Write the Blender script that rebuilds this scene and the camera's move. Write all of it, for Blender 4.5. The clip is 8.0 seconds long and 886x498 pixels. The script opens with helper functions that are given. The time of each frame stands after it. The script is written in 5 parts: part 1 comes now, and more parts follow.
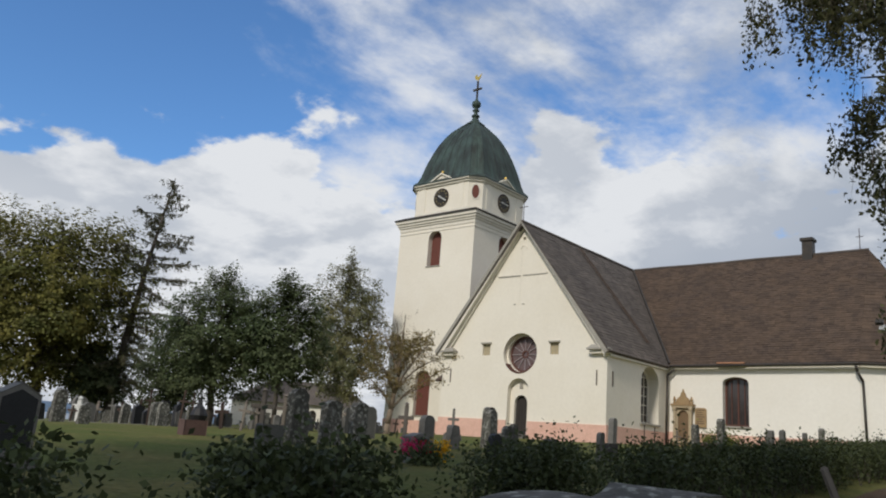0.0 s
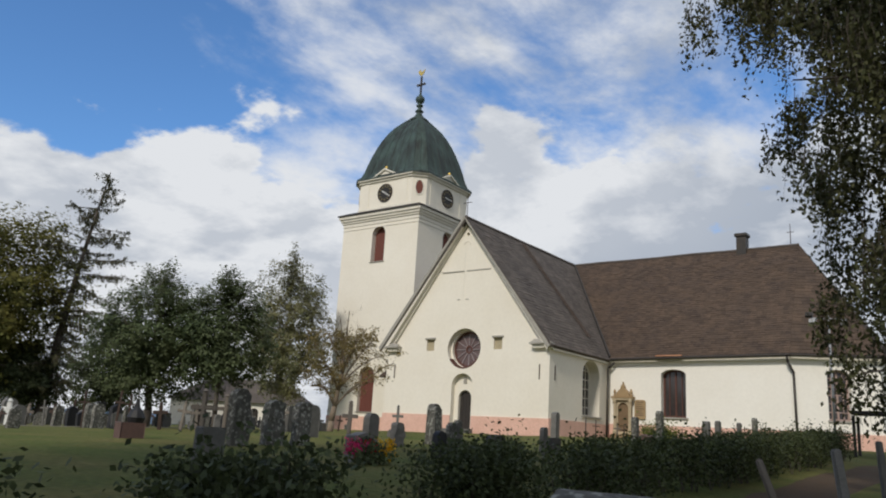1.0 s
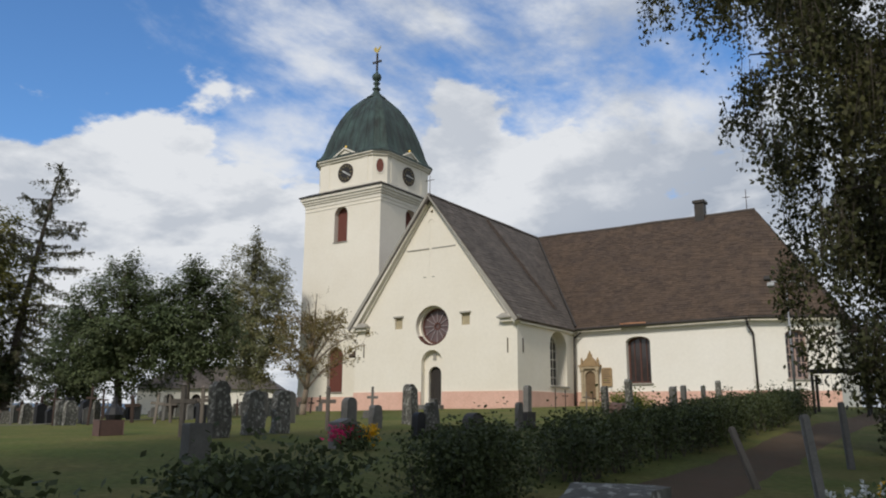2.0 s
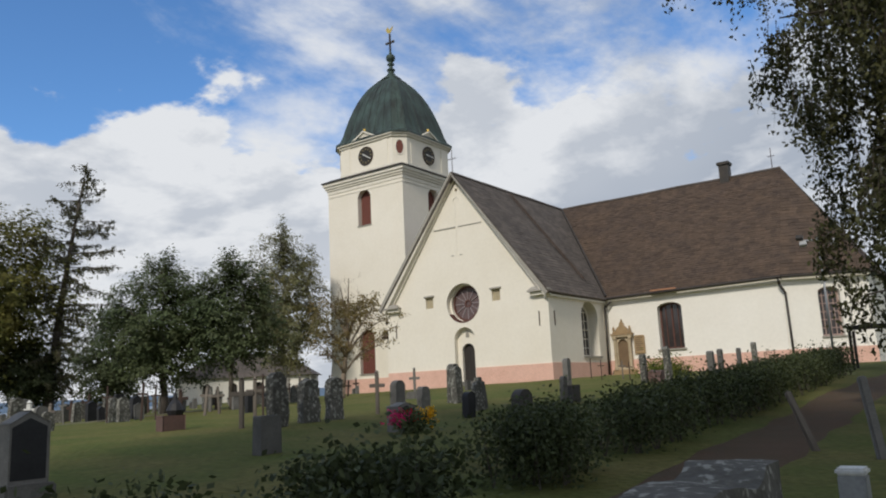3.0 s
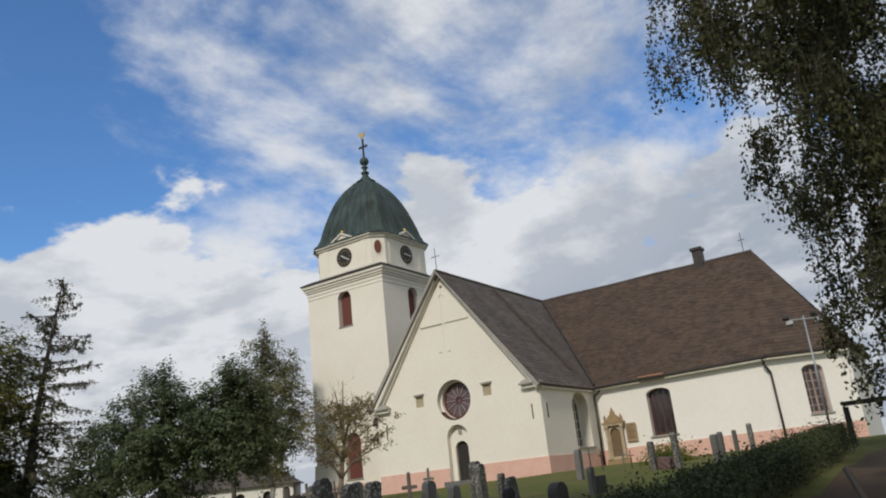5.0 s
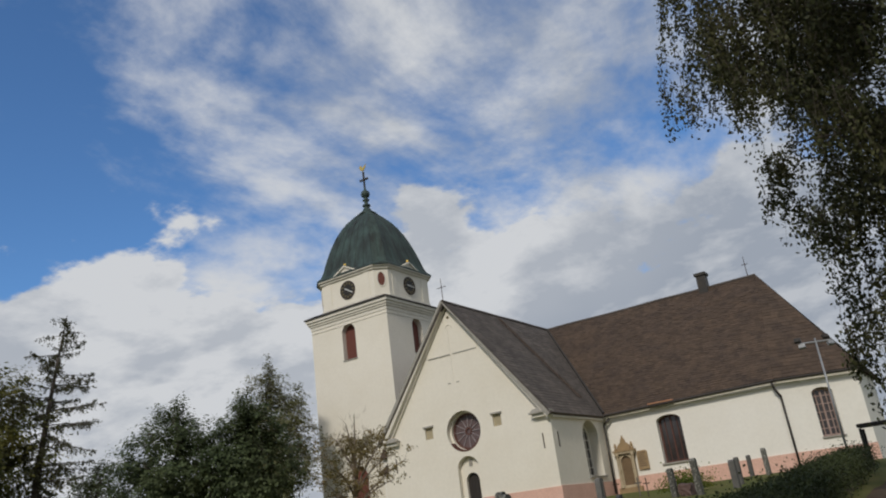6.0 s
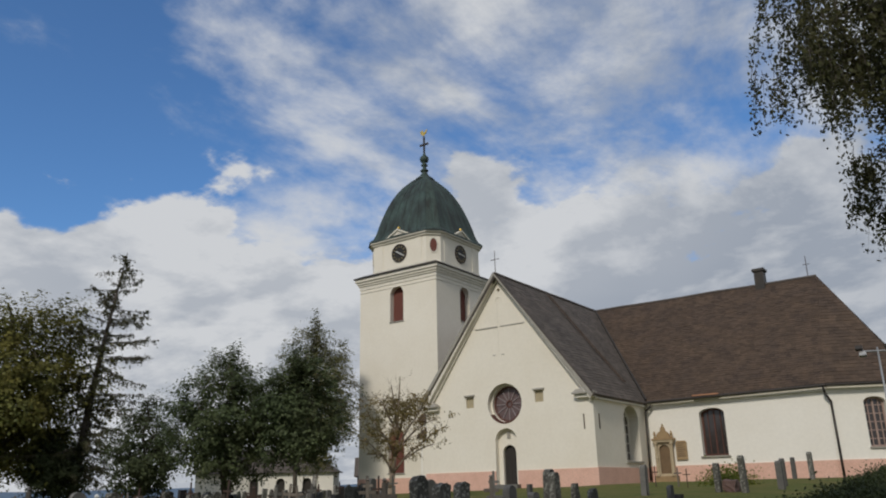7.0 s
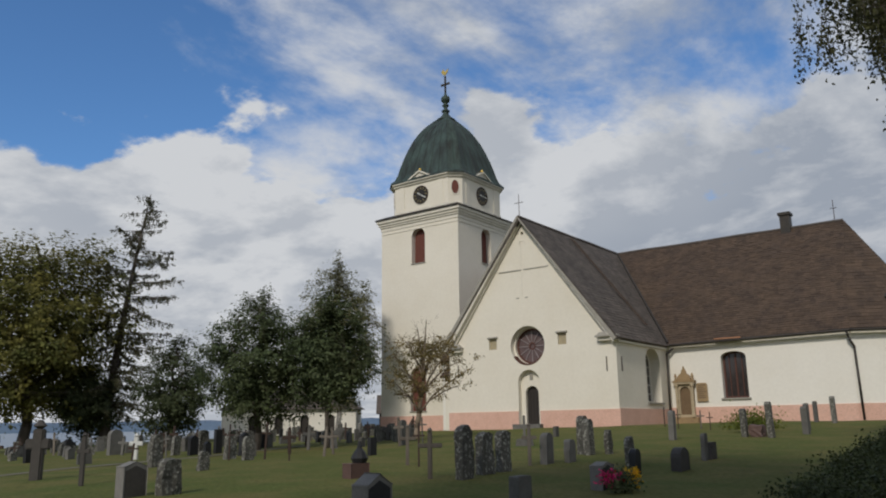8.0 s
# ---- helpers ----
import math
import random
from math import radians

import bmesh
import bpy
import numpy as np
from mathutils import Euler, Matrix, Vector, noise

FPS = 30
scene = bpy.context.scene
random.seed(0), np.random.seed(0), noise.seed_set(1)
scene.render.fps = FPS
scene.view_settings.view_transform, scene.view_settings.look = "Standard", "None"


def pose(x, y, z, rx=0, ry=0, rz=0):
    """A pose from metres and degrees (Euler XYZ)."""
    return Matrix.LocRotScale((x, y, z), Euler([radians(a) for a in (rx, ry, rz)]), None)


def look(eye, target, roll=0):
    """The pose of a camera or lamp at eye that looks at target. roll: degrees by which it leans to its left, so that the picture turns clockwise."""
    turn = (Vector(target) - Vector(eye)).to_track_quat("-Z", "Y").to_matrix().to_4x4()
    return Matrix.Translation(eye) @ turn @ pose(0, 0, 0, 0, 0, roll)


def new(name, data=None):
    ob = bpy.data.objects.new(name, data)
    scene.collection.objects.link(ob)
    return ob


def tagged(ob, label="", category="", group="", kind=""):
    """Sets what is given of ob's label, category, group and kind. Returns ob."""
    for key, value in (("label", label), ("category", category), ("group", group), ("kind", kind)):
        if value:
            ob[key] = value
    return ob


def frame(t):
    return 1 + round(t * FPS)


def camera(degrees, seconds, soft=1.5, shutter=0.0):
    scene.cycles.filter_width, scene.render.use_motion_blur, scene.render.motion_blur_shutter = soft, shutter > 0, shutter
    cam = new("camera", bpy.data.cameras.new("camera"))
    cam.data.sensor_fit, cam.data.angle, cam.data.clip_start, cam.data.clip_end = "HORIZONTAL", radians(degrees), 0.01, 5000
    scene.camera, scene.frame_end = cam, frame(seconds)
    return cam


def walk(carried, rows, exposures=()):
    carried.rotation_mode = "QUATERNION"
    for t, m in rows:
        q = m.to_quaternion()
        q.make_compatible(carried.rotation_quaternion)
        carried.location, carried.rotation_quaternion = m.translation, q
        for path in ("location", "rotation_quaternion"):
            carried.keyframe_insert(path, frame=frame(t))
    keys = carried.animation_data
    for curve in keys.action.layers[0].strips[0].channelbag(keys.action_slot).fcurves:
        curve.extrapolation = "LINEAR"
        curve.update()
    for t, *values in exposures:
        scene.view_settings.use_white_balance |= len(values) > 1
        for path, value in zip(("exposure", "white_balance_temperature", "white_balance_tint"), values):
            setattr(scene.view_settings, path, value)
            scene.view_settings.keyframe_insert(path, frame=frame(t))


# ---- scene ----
cam = camera(59.3, 8.0, soft=2.0)
PATH = [
    (0, (27.286, -38.582, -0.662), (26.001, -37.126, -0.184), 4.5),
    (0.5, (27.282, -38.583, -0.651), (25.998, -37.125, -0.174), 5.0),
    (1, (27.256, -38.57, -0.61), (26.083, -37.022, -0.135), 3.4),
    (2.5, (27.137, -39.044, -0.454), (26.034, -37.417, -0.083), -0.1),
    (3, (27.03, -39.255, -0.418), (25.88, -37.658, -0.06), -2.7),
    (3.5, (26.903, -39.562, -0.388), (25.912, -37.882, 0.05), -2.8),
    (4, (26.669, -39.869, -0.379), (25.548, -38.275, 0.068), -2.8),
    (4.5, (26.503, -40.182, -0.378), (25.419, -38.583, 0.141), -4.6),
    (6, (25.856, -40.954, -0.35), (24.858, -39.353, 0.312), -7.6),
    (6.5, (25.603, -41.191, -0.249), (24.502, -39.643, 0.378), -4.0),
    (7, (25.409, -41.379, -0.234), (24.295, -39.828, 0.36), -1.3),
    (7.5, (25.232, -41.57, -0.136), (24.12, -39.992, 0.387), -2.9),
    (8, (25.042, -41.8, 0.056), (23.87, -40.241, 0.498), -0.8),
]
walk(cam, [(t, look(eye, target, roll)) for t, eye, target, roll in PATH], exposures=[(0, 0.1), (4.5, 0.12), (6, -0.2), (8, -0.22)])

# ---- sky and sun ----
SUN_ELEV, SUN_AZ = 38.0, 170.0          # degrees; azimuth clockwise from +Y
world = bpy.data.worlds.new("sky")
scene.world = world
world.use_nodes = True


def link_nodes(tree, a, out, b, inp):
    tree.links.new(a.outputs[out], b.inputs[inp])


def build_sky():
    t = world.node_tree
    t.nodes.clear()
    n = t.nodes.new
    out, bg = n("ShaderNodeOutputWorld"), n("ShaderNodeBackground")
    sky = n("ShaderNodeTexSky")
    sky.sky_type, sky.sun_disc = "NISHITA", False
    sky.sun_elevation, sky.sun_rotation = radians(SUN_ELEV), radians(SUN_AZ)
    sky.air_density, sky.dust_density, sky.ozone_density = 1.0, 0.3, 3.0
    geo = n("ShaderNodeTexCoord")
    sep = n("ShaderNodeSeparateXYZ")
    link_nodes(t, geo, "Generated", sep, 0)

    def math_node(op, a, b=None, c=None):
        q = n("ShaderNodeMath"); q.operation = op
        for i, v in enumerate((a, b, c)):
            if v is None:
                continue
            if isinstance(v, (int, float)):
                q.inputs[i].default_value = v
            else:
                t.links.new(v, q.inputs[i])
        return q.outputs[0]

    def rng_node(v, a0, a1, b0, b1, smooth=False):
        q = n("ShaderNodeMapRange")
        q.interpolation_type = "SMOOTHSTEP" if smooth else "LINEAR"
        t.links.new(v, q.inputs[0])
        for i, k in zip((1, 2, 3, 4), (a0, a1, b0, b1)):
            q.inputs[i].default_value = k
        return q.outputs[0]
    X, Y, Z = sep.outputs
    # clouds on a flat layer: direction over its height
    hgt = math_node("ADD", math_node("MAXIMUM", Z, 0.0), 0.26)
    com = n("ShaderNodeCombineXYZ")
    t.links.new(math_node("DIVIDE", X, hgt), com.inputs[0])
    t.links.new(math_node("DIVIDE", Y, hgt), com.inputs[1])

    def cloud(scale, detail, rough, dist, loc, stretch=(1, 1, 1), rot=0.0):
        m = n("ShaderNodeMapping")
        m.inputs["Location"].default_value, m.inputs["Scale"].default_value = loc, stretch
        m.inputs["Rotation"].default_value = (0, 0, radians(rot))
        link_nodes(t, com, 0, m, 0)
        q = n("ShaderNodeTexNoise")
        q.inputs["Scale"].default_value, q.inputs["Detail"].default_value = scale, detail
        q.inputs["Roughness"].default_value, q.inputs["Distortion"].default_value = rough, dist
        link_nodes(t, m, 0, q, "Vector")
        return q.outputs["Fac"]
    big = cloud(1.5, 10, 0.60, 0.15, (CLOUD_X, CLOUD_Y, 0.0))
    lit = cloud(1.5, 10, 0.60, 0.15, (CLOUD_X - 0.075, CLOUD_Y - 0.10, 0.0))
    streak = cloud(3.0, 10, 0.60, 0.3, (1.0, 4.0, 0.0), (1.0, 0.62, 1), 25)
    lump = cloud(3.0, 8, 0.55, 0.1, (2.0, 9.0, 1.0))
    soft = cloud(0.8, 4, 0.5, 0.2, (7.1, 2.2, 3.0))
    # open blue high in the west, thicker cover low down and in the east
    spot = n("ShaderNodeVectorMath"); spot.operation = "DOT_PRODUCT"
    link_nodes(t, geo, "Generated", spot, 0)
    spot.inputs[1].default_value = Vector(BLUE_DIR).normalized()
    blue = rng_node(spot.outputs["Value"], 0.88, 0.99, 0.0, -0.03, True)
    low = rng_node(math_node("MULTIPLY_ADD", lump, -0.42, math_node("ADD", Z, 0.21)), 0.305, 0.36, 0.22, 0.0, True)
    east = math_node("MULTIPLY", X, 0.10)
    cover = math_node("ADD", math_node("ADD", math_node("MULTIPLY_ADD", streak, 0.45, math_node("MULTIPLY", big, 0.55)), low), math_node("ADD", blue, math_node("ADD", east, 0.062)))
    dens = rng_node(cover, 0.43, 0.60, 0.0, 1.0, True)
    puff = rng_node(math_node("SUBTRACT", big, lit), -0.065, 0.065, 0.0, 1.0)
    shade = math_node("ADD", math_node("MULTIPLY", puff, 0.65), math_node("MULTIPLY", rng_node(soft, 0.35, 0.65, 0.0, 1.0), 0.35))
    shade = math_node("ADD", shade, rng_node(X, -0.75, -0.1, 0.2, -0.3))
    col = n("ShaderNodeValToRGB")
    col.color_ramp.elements[0].position, col.color_ramp.elements[1].position = 0.0, 0.92
    col.color_ramp.elements[0].color = (3.7, 4.15, 4.9, 1)
    col.color_ramp.elements[1].color = (7.0, 7.2, 7.5, 1)
    t.links.new(shade, col.inputs[0])
    hue = n("ShaderNodeMix"); hue.data_type = "RGBA"
    hue.blend_type = "MULTIPLY"; hue.inputs[0].default_value = 1.0
    hue.inputs[7].default_value = SKY_TINT
    link_nodes(t, sky, 0, hue, 6)
    mix = n("ShaderNodeMix"); mix.data_type = "RGBA"
    t.links.new(dens, mix.inputs[0])
    link_nodes(t, hue, 2, mix, 6); link_nodes(t, col, 0, mix, 7)
    link_nodes(t, mix, 2, bg, 0)
    bg.inputs[1].default_value = 0.1
    link_nodes(t, bg, 0, out, 0)


BLUE_DIR = (-0.80, 0.40, 0.42)
CLOUD_X, CLOUD_Y = 2.0, 0.4
SKY_TINT = (0.85, 1.2, 1.5, 1)
build_sky()
sun_data = bpy.data.lights.new("sun", "SUN")
sun_data.energy, sun_data.angle, sun_data.color = 2.25, radians(7.0), (1.0, 0.93, 0.82)
sun = new("sun", sun_data)
_a, _e = radians(SUN_AZ), radians(SUN_ELEV)
sun_dir = Vector((math.sin(_a) * math.cos(_e), math.cos(_a) * math.cos(_e), math.sin(_e)))
sun.matrix_world = look(sun_dir * 90, (0, 0, 0))


# ---- materials ----
def material(name, base, second=None, rough=0.8, metal=0.0, scale=3.0, fine=40.0, bump=0.25, stretch=(1, 1, 1),
             amount=0.6, spec=0.3, island=0.0, obrand=0.0, trans=0.0, third=None, bump_dist=0.01, grain=0.12):
    """Two colours mixed by a coarse noise, a fine grain, and relief."""
    m = bpy.data.materials.new(name)
    m.use_nodes = True
    t = m.node_tree
    n = t.nodes.new
    b = t.nodes["Principled BSDF"]
    second = second or tuple(c * 0.75 for c in base)
    tc, mp = n("ShaderNodeTexCoord"), n("ShaderNodeMapping")
    mp.inputs["Scale"].default_value = stretch
    link_nodes(t, tc, "Object", mp, 0)
    big, small = n("ShaderNodeTexNoise"), n("ShaderNodeTexNoise")
    big.inputs["Scale"].default_value, big.inputs["Detail"].default_value = scale, 6
    big.inputs["Roughness"].default_value = 0.62
    small.inputs["Scale"].default_value, small.inputs["Detail"].default_value = fine, 4
    link_nodes(t, mp, 0, big, "Vector"); link_nodes(t, mp, 0, small, "Vector")
    r = n("ShaderNodeMapRange")
    r.inputs[1].default_value, r.inputs[2].default_value = 0.36, 0.66
    r.inputs[4].default_value = amount
    link_nodes(t, big, "Fac", r, 0)
    mix = n("ShaderNodeMix"); mix.data_type = "RGBA"
    mix.inputs[6].default_value, mix.inputs[7].default_value = (*base, 1), (*second, 1)
    link_nodes(t, r, 0, mix, 0)
    last = mix
    if third:
        r3 = n("ShaderNodeMapRange")
        r3.inputs[1].default_value, r3.inputs[2].default_value = 0.54, 0.62
        link_nodes(t, small, "Fac", r3, 0)
        m3 = n("ShaderNodeMix"); m3.data_type = "RGBA"
        link_nodes(t, r3, 0, m3, 0); link_nodes(t, last, 2, m3, 6)
        m3.inputs[7].default_value = (*third, 1)
        last = m3
    hsv = n("ShaderNodeHueSaturation")
    v = n("ShaderNodeMapRange")
    v.inputs[1].default_value, v.inputs[2].default_value = 0.3, 0.7
    v.inputs[3].default_value, v.inputs[4].default_value = 1 - grain, 1 + grain
    link_nodes(t, small, "Fac", v, 0)
    val = v
    for on, node, sock in ((island, "ShaderNodeNewGeometry", "Random Per Island"), (obrand, "ShaderNodeObjectInfo", "Random")):
        if on:
            g = n(node)
            q = n("ShaderNodeMapRange")
            q.inputs[3].default_value, q.inputs[4].default_value = 1 - on, 1 + on
            link_nodes(t, g, sock, q, 0)
            k = n("ShaderNodeMath"); k.operation = "MULTIPLY"
            link_nodes(t, val, 0, k, 0); link_nodes(t, q, 0, k, 1)
            val = k
    link_nodes(t, val, 0, hsv, "Value"); link_nodes(t, last, 2, hsv, "Color")
    link_nodes(t, hsv, 0, b, "Base Color")
    b.inputs["Roughness"].default_value, b.inputs["Metallic"].default_value = rough, metal
    b.inputs["Specular IOR Level"].default_value = spec
    if bump:
        bp = n("ShaderNodeBump")
        bp.inputs["Strength"].default_value, bp.inputs["Distance"].default_value = bump, bump_dist
        link_nodes(t, small, "Fac", bp, "Height"); link_nodes(t, bp, 0, b, "Normal")
    if trans:
        tr, ms = n("ShaderNodeBsdfTranslucent"), n("ShaderNodeMixShader")
        link_nodes(t, hsv, 0, tr, 0)
        ms.inputs[0].default_value = trans
        link_nodes(t, b, 0, ms, 1); link_nodes(t, tr, 0, ms, 2)
        link_nodes(t, ms, 0, t.nodes["Material Output"], 0)
    return m


PLASTER = material("cream_lime_plaster", (0.80, 0.755, 0.66), (0.72, 0.665, 0.555), 0.9, scale=0.35, fine=5, bump=0.04, amount=0.5, grain=0.025)
PLASTER_NAVE = material("white_lime_plaster", (0.84, 0.81, 0.745), (0.77, 0.73, 0.65), 0.9, scale=0.4, fine=5, bump=0.04, amount=0.45, grain=0.025)
PINK = material("pink_plinth_plaster", (0.72, 0.46, 0.37), (0.62, 0.37, 0.29), 0.9, scale=1.2, fine=14, bump=0.3)
TRIM = material("pale_trim_plaster", (0.76, 0.72, 0.63), (0.62, 0.58, 0.5), 0.85, scale=1.5, fine=20, bump=0.2)
# sheet ledges, and the painted shadow lines of the gable cross
LEDGE = material("grey_ledge_and_shadow_line", (0.36, 0.34, 0.30), (0.25, 0.23, 0.2), 0.6, scale=2, fine=20, bump=0.2)
SHINGLE = material("brown_tarred_shingle", (0.088, 0.060, 0.042), (0.060, 0.043, 0.034), 0.85, scale=0.9, fine=9, bump=0.5, island=0.2, amount=0.9, grain=0.2)
SHINGLE_GREY = material("grey_weathered_shingle", (0.125, 0.105, 0.092), (0.082, 0.070, 0.062), 0.8, scale=0.7, fine=14, bump=0.5, island=0.2, amount=0.9)
COPPER = material("green_patinated_copper", (0.028, 0.034, 0.031), (0.072, 0.118, 0.104), 0.6, metal=0.1, scale=0.9, fine=7, bump=0.3, stretch=(1.9, 1.9, 0.12), amount=0.68)
DARK_METAL = material("dark_sheet_metal", (0.045, 0.042, 0.04), (0.08, 0.065, 0.05), 0.5, metal=0.4, scale=2, fine=18)
NEW_COPPER = material("bright_copper_sheet", (0.72, 0.36, 0.2), (0.55, 0.27, 0.16), 0.35, metal=0.8, scale=3, fine=20)
GOLD = material("gilded_metal", (0.85, 0.60, 0.16), (0.7, 0.45, 0.1), 0.35, metal=0.9, scale=6, fine=30)
RED_WOOD = material("oxide_red_shutter_wood", (0.165, 0.058, 0.044), (0.11, 0.042, 0.034), 0.75, scale=2, fine=25, stretch=(4, 4, 0.6))
BROWN_WOOD = material("red_brown_window_wood", (0.115, 0.05, 0.038), (0.08, 0.035, 0.028), 0.6, scale=3, fine=25)
DARK_DOOR = material("tarred_door_wood", (0.03, 0.026, 0.024), (0.05, 0.042, 0.036), 0.7, scale=3, fine=25, stretch=(4, 4, 0.5))
CLOCK_FACE = material("black_clock_face", (0.022, 0.02, 0.018), (0.04, 0.035, 0.03), 0.5, scale=3, fine=20)
GLASS = material("dark_window_glass", (0.045, 0.038, 0.037), (0.06, 0.05, 0.048), 0.08, scale=2, fine=4, bump=0.06, spec=0.6)
SANDSTONE = material("ochre_sandstone", (0.36, 0.255, 0.14), (0.25, 0.17, 0.10), 0.85, scale=3, fine=22, bump=0.4)
SAND_DARK = material("brown_weathered_sandstone", (0.20, 0.135, 0.08), (0.13, 0.09, 0.055), 0.85, scale=4, fine=25, bump=0.4)
SAND_PALE = material("pale_sandstone", (0.48, 0.40, 0.28), (0.36, 0.28, 0.18), 0.85, scale=3, fine=22, bump=0.4)
GRANITE = material("lichened_granite", (0.125, 0.12, 0.105), (0.055, 0.053, 0.048), 0.9, scale=6, fine=17, bump=0.7, third=(0.26, 0.26, 0.23), obrand=0.25, bump_dist=0.03)
STONE_GREY = material("grey_gravestone", (0.145, 0.14, 0.13), (0.085, 0.082, 0.076), 0.85, scale=5, fine=45, bump=0.4, obrand=0.35)
STONE_BLACK = material("polished_black_granite", (0.022, 0.022, 0.024), (0.035, 0.035, 0.037), 0.5, scale=5, fine=60, bump=0.05, spec=0.25)
STONE_PALE = material("pale_grey_granite", (0.22, 0.21, 0.195), (0.14, 0.135, 0.125), 0.8, scale=6, fine=50, bump=0.3)
STONE_DARK = material("dark_brown_grey_granite", (0.075, 0.068, 0.062), (0.05, 0.046, 0.043), 0.7, scale=7, fine=50, bump=0.2)
STONE_RED = material("red_brown_granite", (0.125, 0.075, 0.063), (0.085, 0.055, 0.048), 0.6, scale=7, fine=60, bump=0.15)
STONE_WHITE = material("white_marble", (0.72, 0.72, 0.70), (0.5, 0.5, 0.48), 0.7, scale=6, fine=40, bump=0.2)
OLD_WOOD = material("weathered_grey_wood", (0.19, 0.165, 0.14), (0.11, 0.09, 0.075), 0.9, scale=4, fine=30, stretch=(3, 3, 0.5), bump=0.5, obrand=0.3)
OLD_IRON = material("rusty_wrought_iron", (0.06, 0.045, 0.04), (0.10, 0.06, 0.045), 0.8, metal=0.3, scale=8, fine=40)
GALV = material("galvanised_steel", (0.36, 0.37, 0.38), (0.28, 0.29, 0.3), 0.5, metal=0.5, scale=5, fine=30)
GRASS = material("mown_lawn", (0.088, 0.108, 0.030), (0.145, 0.130, 0.048), 0.95, scale=0.6, fine=11, bump=0.9, amount=0.95, bump_dist=0.05, spec=0.1, grain=0.22)
GRAVEL = material("brown_gravel_path", (0.105, 0.064, 0.038), (0.062, 0.055, 0.028), 0.95, scale=1.0, fine=40, bump=0.9, bump_dist=0.03)
PALE_GRAVEL = material("pale_worn_gravel", (0.17, 0.155, 0.12), (0.11, 0.11, 0.07), 0.95, scale=1.5, fine=30, bump=0.5)
BARK = material("grey_bark", (0.10, 0.085, 0.07), (0.055, 0.046, 0.04), 0.95, scale=3, fine=18, bump=0.9, stretch=(1, 1, 0.3), bump_dist=0.03)
ROWAN_BARK = material("tan_rowan_bark", (0.24, 0.19, 0.14), (0.14, 0.11, 0.085), 0.9, scale=3, fine=18, bump=0.4)
BIRCH_BARK = material("birch_bark", (0.42, 0.40, 0.37), (0.12, 0.11, 0.10), 0.85, scale=2.2, fine=10, bump=0.5, stretch=(0.5, 0.5, 2.5))


def leaves_mat(name, a, b, trans=0.42):
    return material(name, a, b, 0.6, scale=0.35, fine=2.0, bump=0, island=0.45, trans=trans, spec=0.25, amount=0.9)


LEAF_MAPLE = leaves_mat("maple_leaves", (0.105, 0.12, 0.036), (0.21, 0.18, 0.044))
LEAF_GREEN = leaves_mat("dark_green_leaves", (0.082, 0.112, 0.050), (0.13, 0.148, 0.068))
LEAF_DEEP = leaves_mat("deep_green_leaves", (0.062, 0.080, 0.038), (0.092, 0.110, 0.050))
LEAF_BIRCH = leaves_mat("birch_leaves", (0.165, 0.18, 0.095), (0.25, 0.225, 0.10))
LEAF_ROWAN = leaves_mat("rowan_leaves", (0.20, 0.17, 0.07), (0.28, 0.19, 0.08))
LEAF_LARCH = leaves_mat("larch_needles", (0.080, 0.085, 0.045), (0.115, 0.11, 0.06))
LEAF_WEEP = leaves_mat("weeping_birch_leaves", (0.050, 0.058, 0.024), (0.085, 0.082, 0.032), 0.3)
LEAF_HEDGE = leaves_mat("hedge_leaves", (0.052, 0.068, 0.028), (0.085, 0.10, 0.036), 0.25)
LEAF_BUSH = leaves_mat("yellow_green_bush_leaves", (0.17, 0.18, 0.03), (0.10, 0.13, 0.03))
PETAL_PINK = material("pink_petals", (0.75, 0.05, 0.20), (0.6, 0.03, 0.14), 0.6, bump=0, island=0.3, trans=0.3)
PETAL_YELLOW = material("yellow_petals", (0.85, 0.55, 0.02), (0.8, 0.35, 0.02), 0.6, bump=0, island=0.3, trans=0.3)
PETAL_RED = material("red_petals", (0.65, 0.02, 0.02), (0.5, 0.02, 0.03), 0.6, bump=0, island=0.3, trans=0.3)


# ---- builders ----
def mesh_of(bm, name, mat, smooth=False):
    bmesh.ops.recalc_face_normals(bm, faces=bm.faces)
    me = bpy.data.meshes.new(name)
    bm.to_mesh(me)
    bm.free()
    me.materials.append(mat)
    if smooth:
        me.shade_smooth()
    return me


def part(name, bm, mat, parent, label="", smooth=False):
    ob = new(name, mesh_of(bm, name, mat, smooth))
    ob.parent = parent
    if label:
        ob["label"] = label
    return ob


def thing(name, x, y, z, label, category, group="", kind="", rz=0.0):
    ob = new(name)
    ob.empty_display_size = 0.1
    ob.matrix_world = pose(x, y, z, 0, 0, rz)
    return tagged(ob, label, category, group, kind)


def box(bm, x0, x1, y0, y1, z0, z1, bevel=0.0, taper=1.0):
    """A box; taper shrinks its top."""
    cx, cy = (x0 + x1) / 2, (y0 + y1) / 2
    vs = [bm.verts.new(p) for p in ((x0, y0, z0), (x1, y0, z0), (x1, y1, z0), (x0, y1, z0))]
    vs += [bm.verts.new((cx + (p[0] - cx) * taper, cy + (p[1] - cy) * taper, z1)) for p in ((x0, y0), (x1, y0), (x1, y1), (x0, y1))]
    fs = [bm.faces.new([vs[i] for i in f]) for f in ((3, 2, 1, 0), (4, 5, 6, 7), (0, 1, 5, 4), (1, 2, 6, 5), (2, 3, 7, 6), (3, 0, 4, 7))]
    if bevel:
        es = {e for f in fs for e in f.edges}
        bmesh.ops.bevel(bm, geom=list(es), offset=bevel, segments=2, affect="EDGES", clamp_overlap=True)
    return bm


